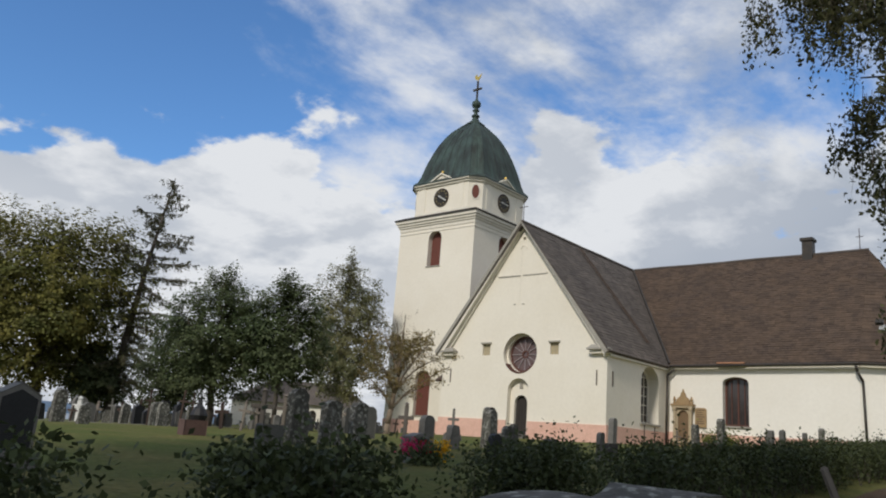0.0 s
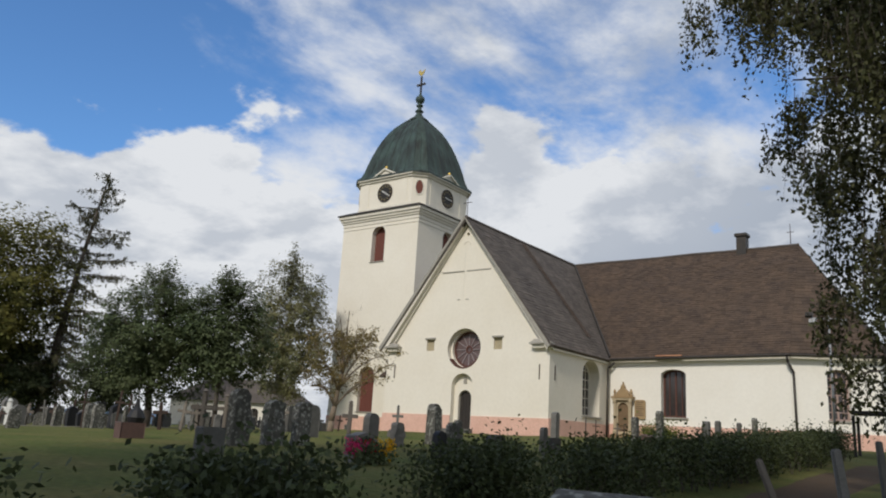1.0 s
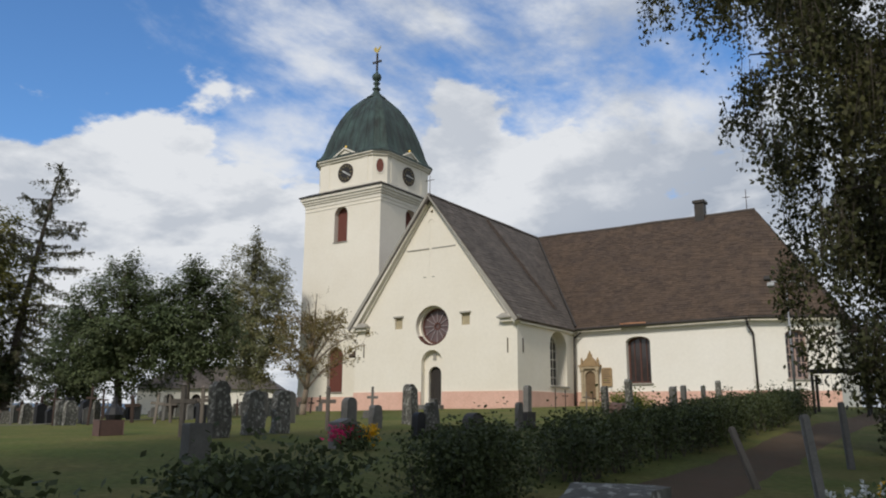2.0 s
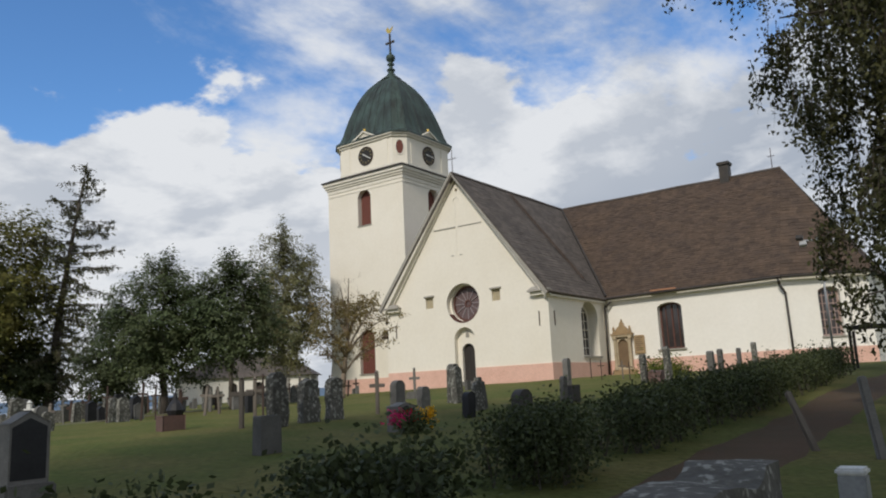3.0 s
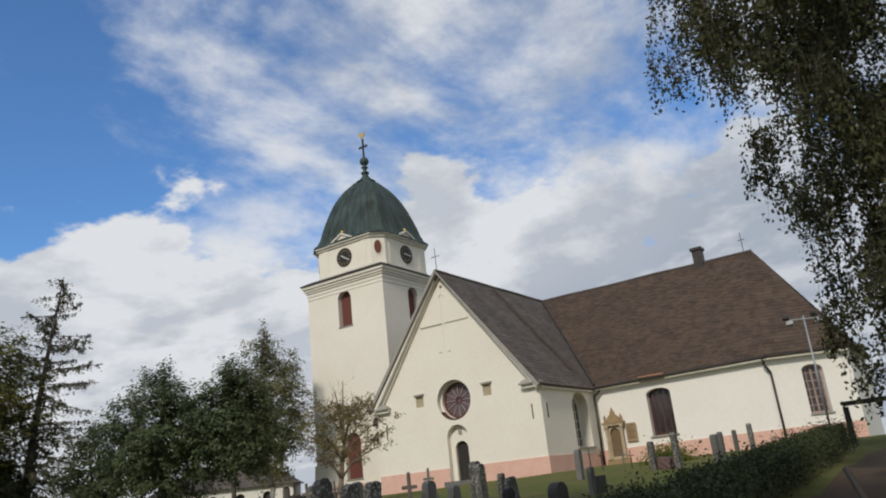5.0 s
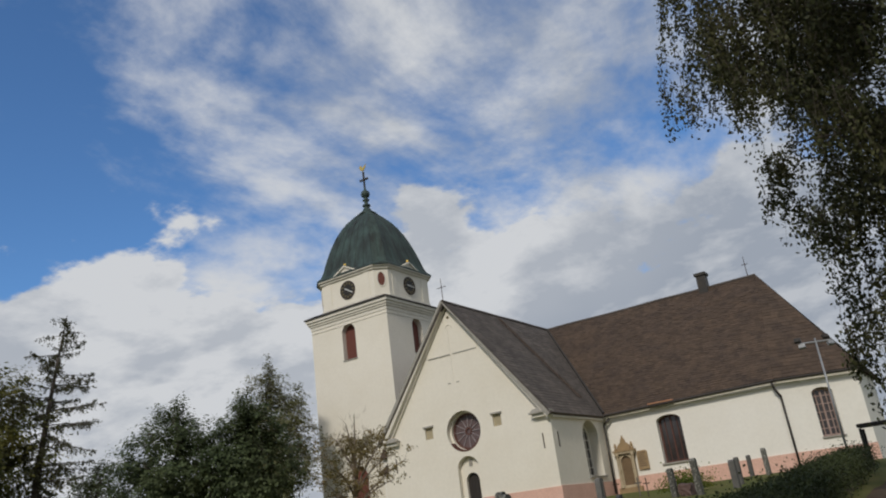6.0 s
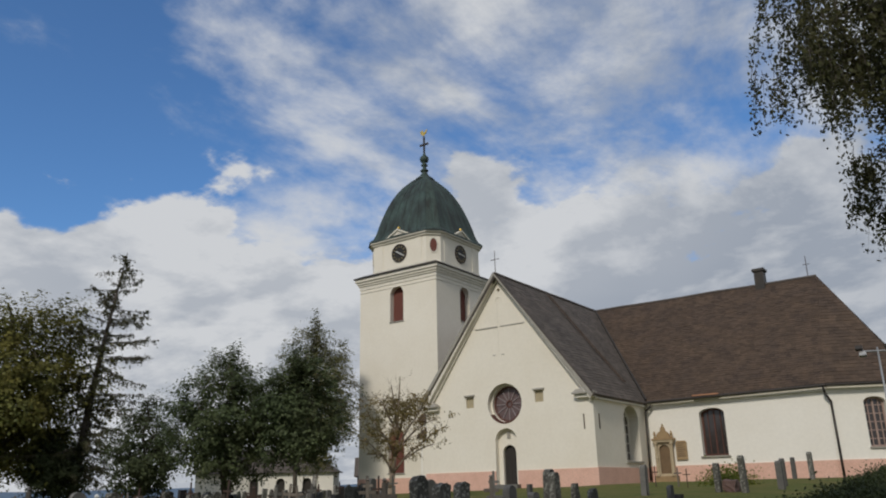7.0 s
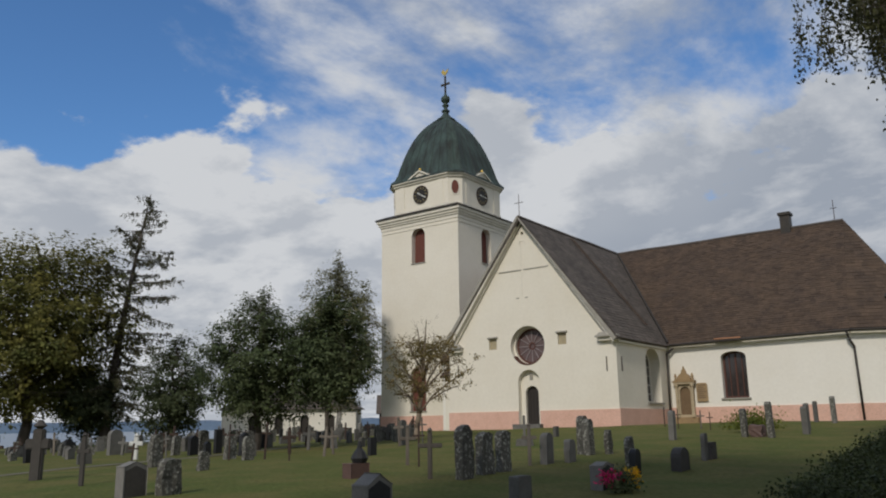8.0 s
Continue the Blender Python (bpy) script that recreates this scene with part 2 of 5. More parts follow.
def tube(bm, a, b, r0, r1, seg=8):
    """A tapered rod from a to b."""
    a, b = Vector(a), Vector(b)
    q = (b - a).to_track_quat("Z", "Y").to_matrix()
    rings = []
    for p, r in ((a, r0), (b, r1)):
        rings.append([bm.verts.new(p + q @ Vector((math.cos(i * math.tau / seg) * r, math.sin(i * math.tau / seg) * r, 0))) for i in range(seg)])
    for i in range(seg):
        j = (i + 1) % seg
        bm.faces.new((rings[0][i], rings[0][j], rings[1][j], rings[1][i]))
    bm.faces.new(list(reversed(rings[0])))
    bm.faces.new(rings[1])
    return bm


def lathe(bm, cx, cy, profile, seg=16):
    """A turned solid from (radius, z) pairs."""
    rings = [[bm.verts.new((cx + r * math.cos(i * math.tau / seg), cy + r * math.sin(i * math.tau / seg), z)) for i in range(seg)] for r, z in profile]
    for a, b in zip(rings, rings[1:]):
        for i in range(seg):
            j = (i + 1) % seg
            bm.faces.new((a[i], a[j], b[j], b[i]))
    bm.faces.new(list(reversed(rings[0])))
    bm.faces.new(rings[-1])
    return bm


def arch(u0, u1, v0, v1, rise, n=12):
    """An opening's outline: upright sides, an arched head of that rise."""
    c, h = (u0 + u1) / 2, (u1 - u0) / 2
    pts = [(u0, v0), (u1, v0)]
    for i in range(n + 1):
        a = math.pi * i / n
        pts.append((c + h * math.cos(a), v1 - rise + rise * math.sin(a)))
    return pts


def ring(cu, cv, r, n=28, ru=None):
    return [(cu + (ru or r) * math.cos(i * math.tau / n), cv + r * math.sin(i * math.tau / n)) for i in range(n)]


def slab(loops, m, thick):
    """A wall from outlines (u, v), the first outside, the rest holes; it goes thick metres back along m's third axis."""
    bm = bmesh.new()
    edges = []
    for loop in loops:
        vs = [bm.verts.new((u, v, 0)) for u, v in loop]
        edges += [bm.edges.new((vs[i], vs[(i + 1) % len(vs)])) for i in range(len(vs))]
    bmesh.ops.triangle_fill(bm, use_beauty=True, edges=edges)
    got = bmesh.ops.extrude_face_region(bm, geom=list(bm.faces))
    bmesh.ops.translate(bm, vec=(0, 0, thick), verts=[v for v in got["geom"] if isinstance(v, bmesh.types.BMVert)])
    bm.transform(m)
    return bm


def facing(x, y, ax, ay):
    """A frame whose u runs along (ax, ay) on plan, v up, and third axis into the wall (to the left of u)."""
    return Matrix(((ax, 0, -ay, x), (ay, 0, ax, y), (0, 1, 0, 0), (0, 0, 0, 1)))


SOUTH = facing(0, 0, 1, 0)


def shifted(m, d):
    return m @ Matrix.Translation((0, 0, d))


def bars(m, rects, d0, d1):
    """Bars (u0, u1, v0, v1) between the depths d0 and d1 of the frame m."""
    bm = bmesh.new()
    for u0, u1, v0, v1 in rects:
        box(bm, u0, u1, v0, v1, d0, d1)
    bm.transform(m)
    return bm


def leaf_mesh(name, pts, sizes, mat, rng, droop=0.0, long=1.0, out=None):
    """Many small leaves, each a bent pair of triangles, at the points."""
    n = len(pts)
    ax = rng.normal(size=(n, 3)); ax[:, 2] -= droop
    ax /= np.linalg.norm(ax, axis=1)[:, None]
    if out is not None:
        # leaves turn their faces outwards and up
        face = out / (np.linalg.norm(out, axis=1)[:, None] + 1e-6) + np.array((0, 0, 0.7)) + rng.normal(size=(n, 3)) * 0.45
        face /= np.linalg.norm(face, axis=1)[:, None]
        ax = np.cross(face, rng.normal(size=(n, 3)))
        ax /= np.linalg.norm(ax, axis=1)[:, None]
        bx = np.cross(ax, face)
    else:
        bx = np.cross(ax, rng.normal(size=(n, 3)))
    bx /= np.linalg.norm(bx, axis=1)[:, None]
    s = sizes[:, None]
    v = np.stack([pts - ax * s * long * 0.5, pts + bx * s * 0.32, pts + ax * s * long * 0.5, pts - bx * s * 0.32], 1).reshape(-1, 3)
    me = bpy.data.meshes.new(name)
    me.vertices.add(4 * n); me.loops.add(4 * n); me.polygons.add(n)
    me.vertices.foreach_set("co", v.ravel())
    me.loops.foreach_set("vertex_index", np.arange(4 * n, dtype=np.int32))
    me.polygons.foreach_set("loop_start", np.arange(0, 4 * n, 4, dtype=np.int32))
    me.update(calc_edges=True)
    me.materials.append(mat)
    return me


# ---- ground ----
def ground_z(x, y):
    """The churchyard's height: level by the church, falling to the path in the south."""
    z = float(np.interp(y, (-60, -42, -36, -32.5, -29.5, -26, -22, -14, -6, -1.2, 20), (-2.2, -1.75, -1.24, -1.12, -1.03, -0.98, -0.86, -0.59, -0.36, -0.05, 0.1)))
    side = float(np.interp(x - (21.6 + 0.06 * (y + 30)), (-0.4, 1.8, 8), (0, -0.26, -0.40)))
    side *= float(np.interp(y, (-40, -33, -8, 2), (0, 1, 1, 0.3)))
    far = float(np.interp(x, (-400, -60, -25, 10), (-9, -1.6, -0.55, 0.0))) if y > -60 else 0.0
    rise = float(np.interp(x, (-30, -8, 12, 16, 19.5), (0, 0.12, 0.17, 0.14, 0))) * float(np.interp(y, (-40, -32, -15, -4), (0.4, 1, 1, 0)))
    dist = math.hypot(x, y)
    return z + side + far + rise - max(0, dist - 160) * 0.012 + 0.04 * noise.noise((x * 0.35, y * 0.35, 0))


def grid_axis(lo, a, step, b, hi):
    out = [lo + (a - lo) * (1 - (1 - i / 14) ** 1) for i in range(14)]
    k = a
    while k < b:
        out.append(k); k += step
    return out + [b + (hi - b) * (i / 14) ** 2 for i in range(15)]


def build_ground():
    xs, ys = grid_axis(-2500, -45, 1.0, 40, 2500), grid_axis(-2500, -48, 1.0, 14, 2500)
    me = bpy.data.meshes.new("ground")
    nx = len(xs)
    me.from_pydata([(x, y, ground_z(x, y)) for y in ys for x in xs], [],
                   [(j * nx + i, j * nx + i + 1, (j + 1) * nx + i + 1, (j + 1) * nx + i) for j in range(len(ys) - 1) for i in range(nx - 1)])
    me.materials.append(GRASS)
    me.shade_smooth()
    tagged(new("ground", me), "mown green churchyard lawn sloping down from the church", "lawn", kind="structure")


build_ground()


# ---- the church ----
church = thing("church", 0, 0, 0, "cream plastered church with brown shingle roofs and a copper-domed tower", "church")
EAVE, RIDGE, HALF = 4.95, 13.0, 5.95          # transept
NAVE_Y, AXIS_Y = 7.6, 14.3
NAVE_END, APSE_X, APSE_Y = 16.8, 20.9, 9.98
TX, TY, TH = -16.58, 14.3, 4.28                # tower


def church_walls():
    # transept gable with its openings, the door niche being a step in the wall
    gable = [(-HALF, -0.4), (HALF, -0.4), (HALF, EAVE - 0.1), (0.0, RIDGE - 0.45), (-HALF, EAVE - 0.1)]
    holes = [ring(0.06, 4.82, 1.22, 32), arch(-0.70, 0.82, -0.1, 3.33, 0.72),
             [(-2.78, 4.72), (-2.20, 4.72), (-2.20, 5.42), (-2.78, 5.42)], [(2.20, 4.72), (2.78, 4.72), (2.78, 5.42), (2.20, 5.42)],
             ring(-0.03, 12.0, 0.11, 10)]
    part("gable_wall", slab([gable] + holes, SOUTH, 0.36), PLASTER, church)
    inner = [(-HALF + 0.76, -0.4), (HALF - 0.76, -0.4), (HALF - 0.76, EAVE + 0.7), (0.0, RIDGE - 0.6), (-HALF + 0.76, EAVE + 0.7)]
    part("gable_backing", slab([inner, ring(0.06, 4.82, 1.10, 32), arch(-0.40, 0.52, -0.1, 2.36, 0.45)], shifted(SOUTH, 0.361), 0.4), PLASTER, church)
    # east flank of the transept, with one tall window niche
    side = facing(HALF, 0.0, 0, 1)
    part("transept_side_wall", slab([[(0.365, -0.4), (NAVE_Y, -0.4), (NAVE_Y, EAVE), (0.365, EAVE)], arch(4.1, 6.4, 1.25, 4.6, 0.9)], shifted(side, 0), 0.75), PLASTER, church)
    part("transept_side_wall", bars(facing(-HALF, 0.0, 0, 1), [(0.365, NAVE_Y, -0.4, EAVE)], -0.75, 0), PLASTER, church)
    # nave and choir
    nave = facing(0, NAVE_Y, 1, 0)
    part("nave_wall", slab([[(HALF + 0.01, -0.4), (NAVE_END, -0.4), (NAVE_END, EAVE + 0.2), (HALF + 0.01, EAVE + 0.05)], arch(9.42, 10.95, 1.46, 4.30, 0.34)], nave, 0.9), PLASTER_NAVE, church)
    part("nave_wall", bars(nave, [(-12.3, -HALF, -0.4, EAVE)], 0, 0.9), PLASTER_NAVE, church)
    dx, dy = APSE_X - NAVE_END, APSE_Y - NAVE_Y
    ln = math.hypot(dx, dy)
    apse = facing(NAVE_END, NAVE_Y, dx / ln, dy / ln)
    part("choir_wall", slab([[(0, -0.4), (ln, -0.4), (ln, EAVE + 0.25), (0, EAVE + 0.2)], arch(1.92, 3.12, 1.6, 4.36, 0.3)], apse, 0.9), PLASTER_NAVE, church)
    end_y = 2 * AXIS_Y - APSE_Y
    part("choir_wall", bars(facing(APSE_X, APSE_Y, 0, 1), [(0, end_y - APSE_Y, -0.4, EAVE + 0.25)], 0, 0.9), PLASTER_NAVE, church)
    part("choir_wall", bars(facing(APSE_X, end_y, -dx / ln, dy / ln), [(0, ln, -0.4, EAVE + 0.2)], 0, 0.9), PLASTER_NAVE, church)
    part("nave_wall", bars(facing(NAVE_END, 2 * AXIS_Y - NAVE_Y, -1, 0), [(0, NAVE_END + 12.3, -0.4, EAVE)], 0, 0.9), PLASTER_NAVE, church)
    # pink plinths, a little proud
    P0, P1 = -0.5, 0.86
    part("plinth", bars(SOUTH, [(-HALF - 0.06, -0.71, P0, 0.84), (0.83, HALF + 0.06, P0, 0.84)], -0.06, -0.003), PINK, church)
    part("plinth", bars(side, [(-0.003, NAVE_Y - 0.07, P0, 0.86)], -0.06, -0.003), PINK, church)
    part("plinth", bars(nave, [(HALF + 0.003, NAVE_END + 0.02, P0, 0.95)], -0.06, -0.003), PINK, church)
    part("plinth", bars(apse, [(0.0, ln, P0, 0.95)], -0.06, -0.003), PINK, church)
    return side, nave, apse, ln


SIDE, NAVE, APSE, APSE_LEN = church_walls()


def window_unit(m, u0, u1, v0, v1, rise, depth, cols, rows_, wood, label):
    """A casement set deep in an opening: frame, glass and glazing bars."""
    outer = arch(u0 - 0.04, u1 + 0.04, v0 - 0.04, v1 + 0.04, rise)
    t = 0.11
    inner = arch(u0 + t, u1 - t, v0 + t, v1 - t, max(0.05, rise - 0.03))
    win = part("window", slab([outer, inner], shifted(m, depth), 0.1), wood, church, label)
    part("pane", slab([arch(u0 + 0.02, u1 - 0.02, v0 + 0.02, v1 - 0.02, rise)], shifted(m, depth + 0.06), 0.02), GLASS, win)
    rects = []
    for i in range(1, cols):
        u = u0 + (u1 - u0) * i / cols
        k = 0.05 if (cols % 2 == 0 and i == cols // 2) else 0.025
        rects.append((u - k, u + k, v0 + t, v1 - t - rise * 0.1))
    for rect in rects:
        part("mullion", bars(m, [rect], depth + 0.015, depth + 0.058), wood, win)
    for j in range(1, rows_):
        v = v0 + (v1 - v0) * j / rows_
        part("glazing_bar", bars(m, [(u0 + t, u1 - t, v - 0.022, v + 0.022)], depth + 0.02, depth + 0.054), wood, win)
    return win


def church_openings():
    # rose window: dark disc behind a spoked wheel
    rose = part("rose_window", slab([ring(0.06, 4.82, 1.14, 32), ring(0.06, 4.82, 0.98, 32)], shifted(SOUTH, 0.56), 0.1), BROWN_WOOD, church, "round wheel window with red-brown spokes")
    part("pane", slab([ring(0.06, 4.82, 1.0, 32)], shifted(SOUTH, 0.63), 0.02), ROSE_GLASS, rose)
    for i in range(12):
        bm = bmesh.new()
        box(bm, 0.22, 0.99, -0.022, 0.022, 0, 0.05)
        bm.transform(shifted(SOUTH, 0.57) @ Matrix.Translation((0.06, 4.82, 0)) @ Matrix.Rotation(i * math.tau / 12, 4, "Z"))
        part("spoke", bm, SPOKE_PAINT, rose)
    part("hub", slab([ring(0.06, 4.82, 0.25, 20), ring(0.06, 4.82, 0.15, 20)], shifted(SOUTH, 0.565), 0.06), BROWN_WOOD, rose)
    part("sill", slab([[(0.06 + 1.215 * math.cos(a), 4.82 + 1.215 * math.sin(a)) for a in np.linspace(math.pi * 1.18, math.pi * 1.82, 12)]
                       + [(0.06 + 1.12 * math.cos(a), 4.82 + 1.12 * math.sin(a)) for a in np.linspace(math.pi * 1.82, math.pi * 1.18, 12)]], shifted(SOUTH, -0.02), 0.5), BROWN_WOOD, rose, "worn brown sheet sill")
    # door
    door = part("door", slab([arch(-0.42, 0.54, -0.1, 2.38, 0.46)], shifted(SOUTH, 0.58), 0.08), DARK_DOOR, church, "dark tarred plank door in an arched niche")
    for i in range(4):
        part("board", bars(SOUTH, [(-0.40 + i * 0.235, -0.18 + i * 0.235, 0.0, 1.95)], 0.555, 0.579), DARK_DOOR, door)
    part("door_step", bars(SOUTH, [(-0.9, 1.0, -0.3, 0.06)], -0.5, 0.55), STONE_GREY, church, "worn grey stone door step")
    part("small_relief", slab([arch(-0.05, 0.17, 2.75, 3.15, 0.1)], shifted(SOUTH, 0.31), 0.05), LEDGE, church)
    # two small blind niches with ledges
    for u in (-2.49, 2.49):
        nb = part("blind_niche", bars(SOUTH, [(u - 0.3, u + 0.3, 4.70, 5.44)], 0.12, 0.2), NICHE_PAINT, church, "small tan blind niche under a brown ledge")
        part("ledge", bars(SOUTH, [(u - 0.38, u + 0.38, 5.43, 5.52)], -0.1, 0.1), LEDGE, nb)
    # faint cross in plaster mouldings; the level bars' dark grey paints its shadow lines
    cr = part("plaster_cross", bars(SOUTH, [(-1.85, -0.2, 9.60, 9.66)], -0.045, 0.01), LEDGE, church, "thin plaster cross moulding, its shadow lines painted dark grey")
    for rect in ((0.0, 1.75, 9.60, 9.66), (-2.0, -1.88, 9.66, 9.78), (1.68, 1.80, 9.66, 9.78), (-0.18, -0.14, 7.9, 11.3), (-0.62, -0.42, 7.82, 7.86), (0.02, 0.22, 7.82, 7.86)):
        part("moulding", bars(SOUTH, [rect], -0.03 if rect[3] - rect[2] < 1 else -0.012, 0.01), LEDGE if rect[3] - rect[2] < 0.1 else TRIM, cr)
    am = slab([[(-0.05 + r * math.cos(a), 11.3 + r * math.sin(a)) for r, aa in ((0.26, np.linspace(0, math.pi, 10)), (0.2, np.linspace(math.pi, 0, 10))) for a in aa]], shifted(SOUTH, -0.03), 0.04)
    part("moulding", am, TRIM, cr)
    part("vent_hole", slab([ring(-0.03, 12.0, 0.12, 10)], shifted(SOUTH, 0.2), 0.05), CLOCK_FACE, church)
    # iron wall ties
    for m, u, v in ((SOUTH, 5.33, 3.4), (SOUTH, -5.25, 3.45), (SIDE, 0.62, 3.4)):
        part("wall_tie", bars(m, [(u - 0.025, u + 0.025, v - 0.42, v + 0.42)], -0.05, 0.01), OLD_IRON, church)
    window_unit(SIDE, 4.1, 6.4, 1.25, 4.6, 0.9, 0.66, 4, 6, TRIM, "tall pale-framed arched window deep in the transept wall")
    part("window_ledge", bars(SIDE, [(4.0, 6.5, 1.15, 1.25)], -0.12, 0.5), LEDGE, church)
    window_unit(NAVE, 9.42, 10.95, 1.46, 4.30, 0.34, 0.42, 4, 1, BROWN_WOOD, "red-brown segmental nave window with upright bars")
    part("window_ledge", bars(NAVE, [(9.3, 11.07, 1.37, 1.46)], -0.12, 0.4), LEDGE, church)
    window_unit(APSE, 1.92, 3.12, 1.6, 4.36, 0.3, 0.3, 4, 6, PALE_WOOD, "choir window with pale glazing bars")
    part("window_ledge", bars(APSE, [(1.85, 3.2, 1.52, 1.6)], -0.1, 0.28), LEDGE, church)
    # tower windows
    tf = facing(TX, TY - TH, 1, 0)
    te = facing(TX + TH, TY, 0, 1)
    return tf, te


ROSE_GLASS = material("old_leaded_glass", (0.12, 0.085, 0.085), (0.16, 0.11, 0.11), 0.3, scale=3, fine=12, bump=0.2)
SPOKE_PAINT = material("pale_lead_bars", (0.34, 0.30, 0.31), (0.22, 0.18, 0.18), 0.6, scale=3, fine=20)
NICHE_PAINT = material("tan_niche_plaster", (0.42, 0.36, 0.24), (0.32, 0.27, 0.18), 0.9, scale=4, fine=20)
PALE_WOOD = material("flaking_pale_bars", (0.40, 0.30, 0.26), (0.24, 0.15, 0.13), 0.7, scale=4, fine=25)
TF, TE = church_openings()


def tower():
    holes_f = [arch(-0.78, 0.70, 13.9, 17.05, 0.72), arch(-0.98, 0.70, 1.25, 4.95, 0.8)]
    holes_e = [arch(-0.78, 0.70, 13.9, 17.05, 0.72)]
    body = [(-TH, -0.4), (TH, -0.4), (TH, 17.3), (-TH, 17.3)]
    bodye = [(-TH + 0.8, -0.4), (TH, -0.4), (TH, 17.3), (-TH + 0.8, 17.3)]
    part("tower_wall", slab([body] + holes_f, TF, 0.8), PLASTER, church)
    part("tower_wall", slab([bodye] + holes_e, TE, 0.8), PLASTER, church)
    part("tower_wall", bars(facing(TX, TY + TH, -1, 0), [(-TH + 0.8, TH, -0.4, 17.3)], 0, 0.8), PLASTER, church)
    part("tower_wall", bars(facing(TX - TH, TY, 0, -1), [(-TH + 0.8, TH - 0.8, -0.4, 17.3)], 0, 0.8), PLASTER, church)
    part("plinth", bars(TF, [(-TH - 0.06, TH, -0.5, 0.85)], -0.06, -0.003), PINK, church)
    for m in (TF, TE):
        sh = part("shutter", slab([arch(-0.8, 0.72, 13.88, 17.07, 0.72)], shifted(m, 0.5), 0.08), RED_WOOD, church, "red-painted belfry shutter in an arched opening")
        for i in range(6):
            part("board", bars(m, [(-0.76 + i * 0.243, -0.76 + i * 0.243 + 0.225, 13.9, 16.5)], 0.475, 0.499), RED_WOOD, sh)
        part("window_ledge", bars(m, [(-0.85, 0.77, 13.83, 13.9)], -0.08, 0.5), LEDGE, church)
        part("string_course", bars(m, [(-TH - 0.02, TH + 0.02, 16.98, 17.06)], -0.04, -0.003), TRIM, church)
    lo = part("shutter", slab([arch(-1.0, 0.72, 1.23, 4.97, 0.8)], shifted(TF, 0.35), 0.08), RED_WOOD, church, "red-brown wooden shutter of the tower's ground floor")
    for i in range(7):
        part("board", bars(TF, [(-0.96 + i * 0.237, -0.96 + i * 0.237 + 0.22, 1.25, 4.3)], 0.325, 0.349), RED_WOOD, lo)
    part("window_ledge", bars(TF, [(-1.05, 0.77, 1.17, 1.25)], -0.1, 0.34), LEDGE, church)
    # stepped cornice and its sheet-metal skirt
    for z0, z1, k in ((17.3, 17.62, 0.05), (17.62, 17.80, 0.14), (17.80, 18.02, 0.24), (18.02, 18.28, 0.36)):
        h = TH + k
        bm = bmesh.new(); box(bm, TX - h, TX + h, TY - h, TY + h, z0, z1)
        part("cornice", bm, TRIM, church)
    bm = bmesh.new(); box(bm, TX - TH - 0.46, TX + TH + 0.46, TY - TH - 0.46, TY + TH + 0.46, 18.28, 18.40)
    box(bm, TX - TH - 0.44, TX + TH + 0.44, TY - TH - 0.44, TY + TH + 0.44, 18.40, 18.72, taper=0.86)
    part("cornice_roof", bm, DARK_METAL, church, "dark sheet-metal skirt over the cornice")
    # clock storey, its corners cut
    A, B = 3.9, 3.0

    def eight(a, b):
        return [(-b, -a), (b, -a), (a, -b), (a, b), (b, a), (-b, a), (-a, b), (-a, -b)]

    def storey(a, b, z0, z1, a1=None, b1=None):
        bm = bmesh.new()
        lo_ = [bm.verts.new((TX + x, TY + y, z0)) for x, y in eight(a, b)]
        hi_ = [bm.verts.new((TX + x, TY + y, z1)) for x, y in eight(a1 or a, b1 or b)]
        for i in range(8):
            bm.faces.new((lo_[i], lo_[(i + 1) % 8], hi_[(i + 1) % 8], hi_[i]))
        bm.faces.new(list(reversed(lo_))); bm.faces.new(hi_)
        return bm
    part("clock_storey", storey(A, B, 18.3, 21.35), PLASTER, church)
    part("base_band", storey(A + 0.06, B + 0.05, 18.6, 18.95), TRIM, church)
    part("dome_cornice", storey(A + 0.14, B + 0.08, 21.3, 21.5), TRIM, church)
    part("dome_cornice", storey(A + 0.3, B + 0.15, 21.5, 21.62), TRIM, church)
    # dome: eight bent sheets
    prof = [(1.09, 21.62), (1.085, 21.72), (1.0, 22.05), (0.945, 22.6), (0.90, 23.3), (0.835, 24.15), (0.75, 25.1), (0.66, 25.95), (0.55, 26.75), (0.44, 27.4), (0.335, 27.85), (0.24, 28.25), (0.165, 28.5)]
    bm = bmesh.new()
    rings = []
    seams = 6
    for k, z in prof:
        row = []
        e8 = eight(A * k, B * k)
        for i in range(8):
            x0, y0 = e8[i]; x1, y1 = e8[(i + 1) % 8]
            sg = seams if i % 2 == 0 else 2
            for j in range(sg):
                f = j / sg
                row.append(bm.verts.new((TX + x0 + (x1 - x0) * f, TY + y0 + (y1 - y0) * f, z)))
        rings.append(row)
    for a, b in zip(rings, rings[1:]):
        for i in range(len(a)):
            j = (i + 1) % len(a)
            bm.faces.new((a[i], a[j], b[j], b[i]))
    bm.faces.new(rings[-1])
    dome = part("dome", bm, COPPER, church, "green and black patinated copper dome")
    for i in range(len(rings[0])):
        pts = []
        for k, z in prof:
            e8 = eight(A * k * 1.004, B * k * 1.004)
            c = 0
            for f8 in range(8):
                sg = seams if f8 % 2 == 0 else 2
                if c <= i < c + sg:
                    f = (i - c) / sg
                    pts.append((TX + e8[f8][0] + (e8[(f8 + 1) % 8][0] - e8[f8][0]) * f, TY + e8[f8][1] + (e8[(f8 + 1) % 8][1] - e8[f8][1]) * f, z))
                c += sg
        bm = bmesh.new()
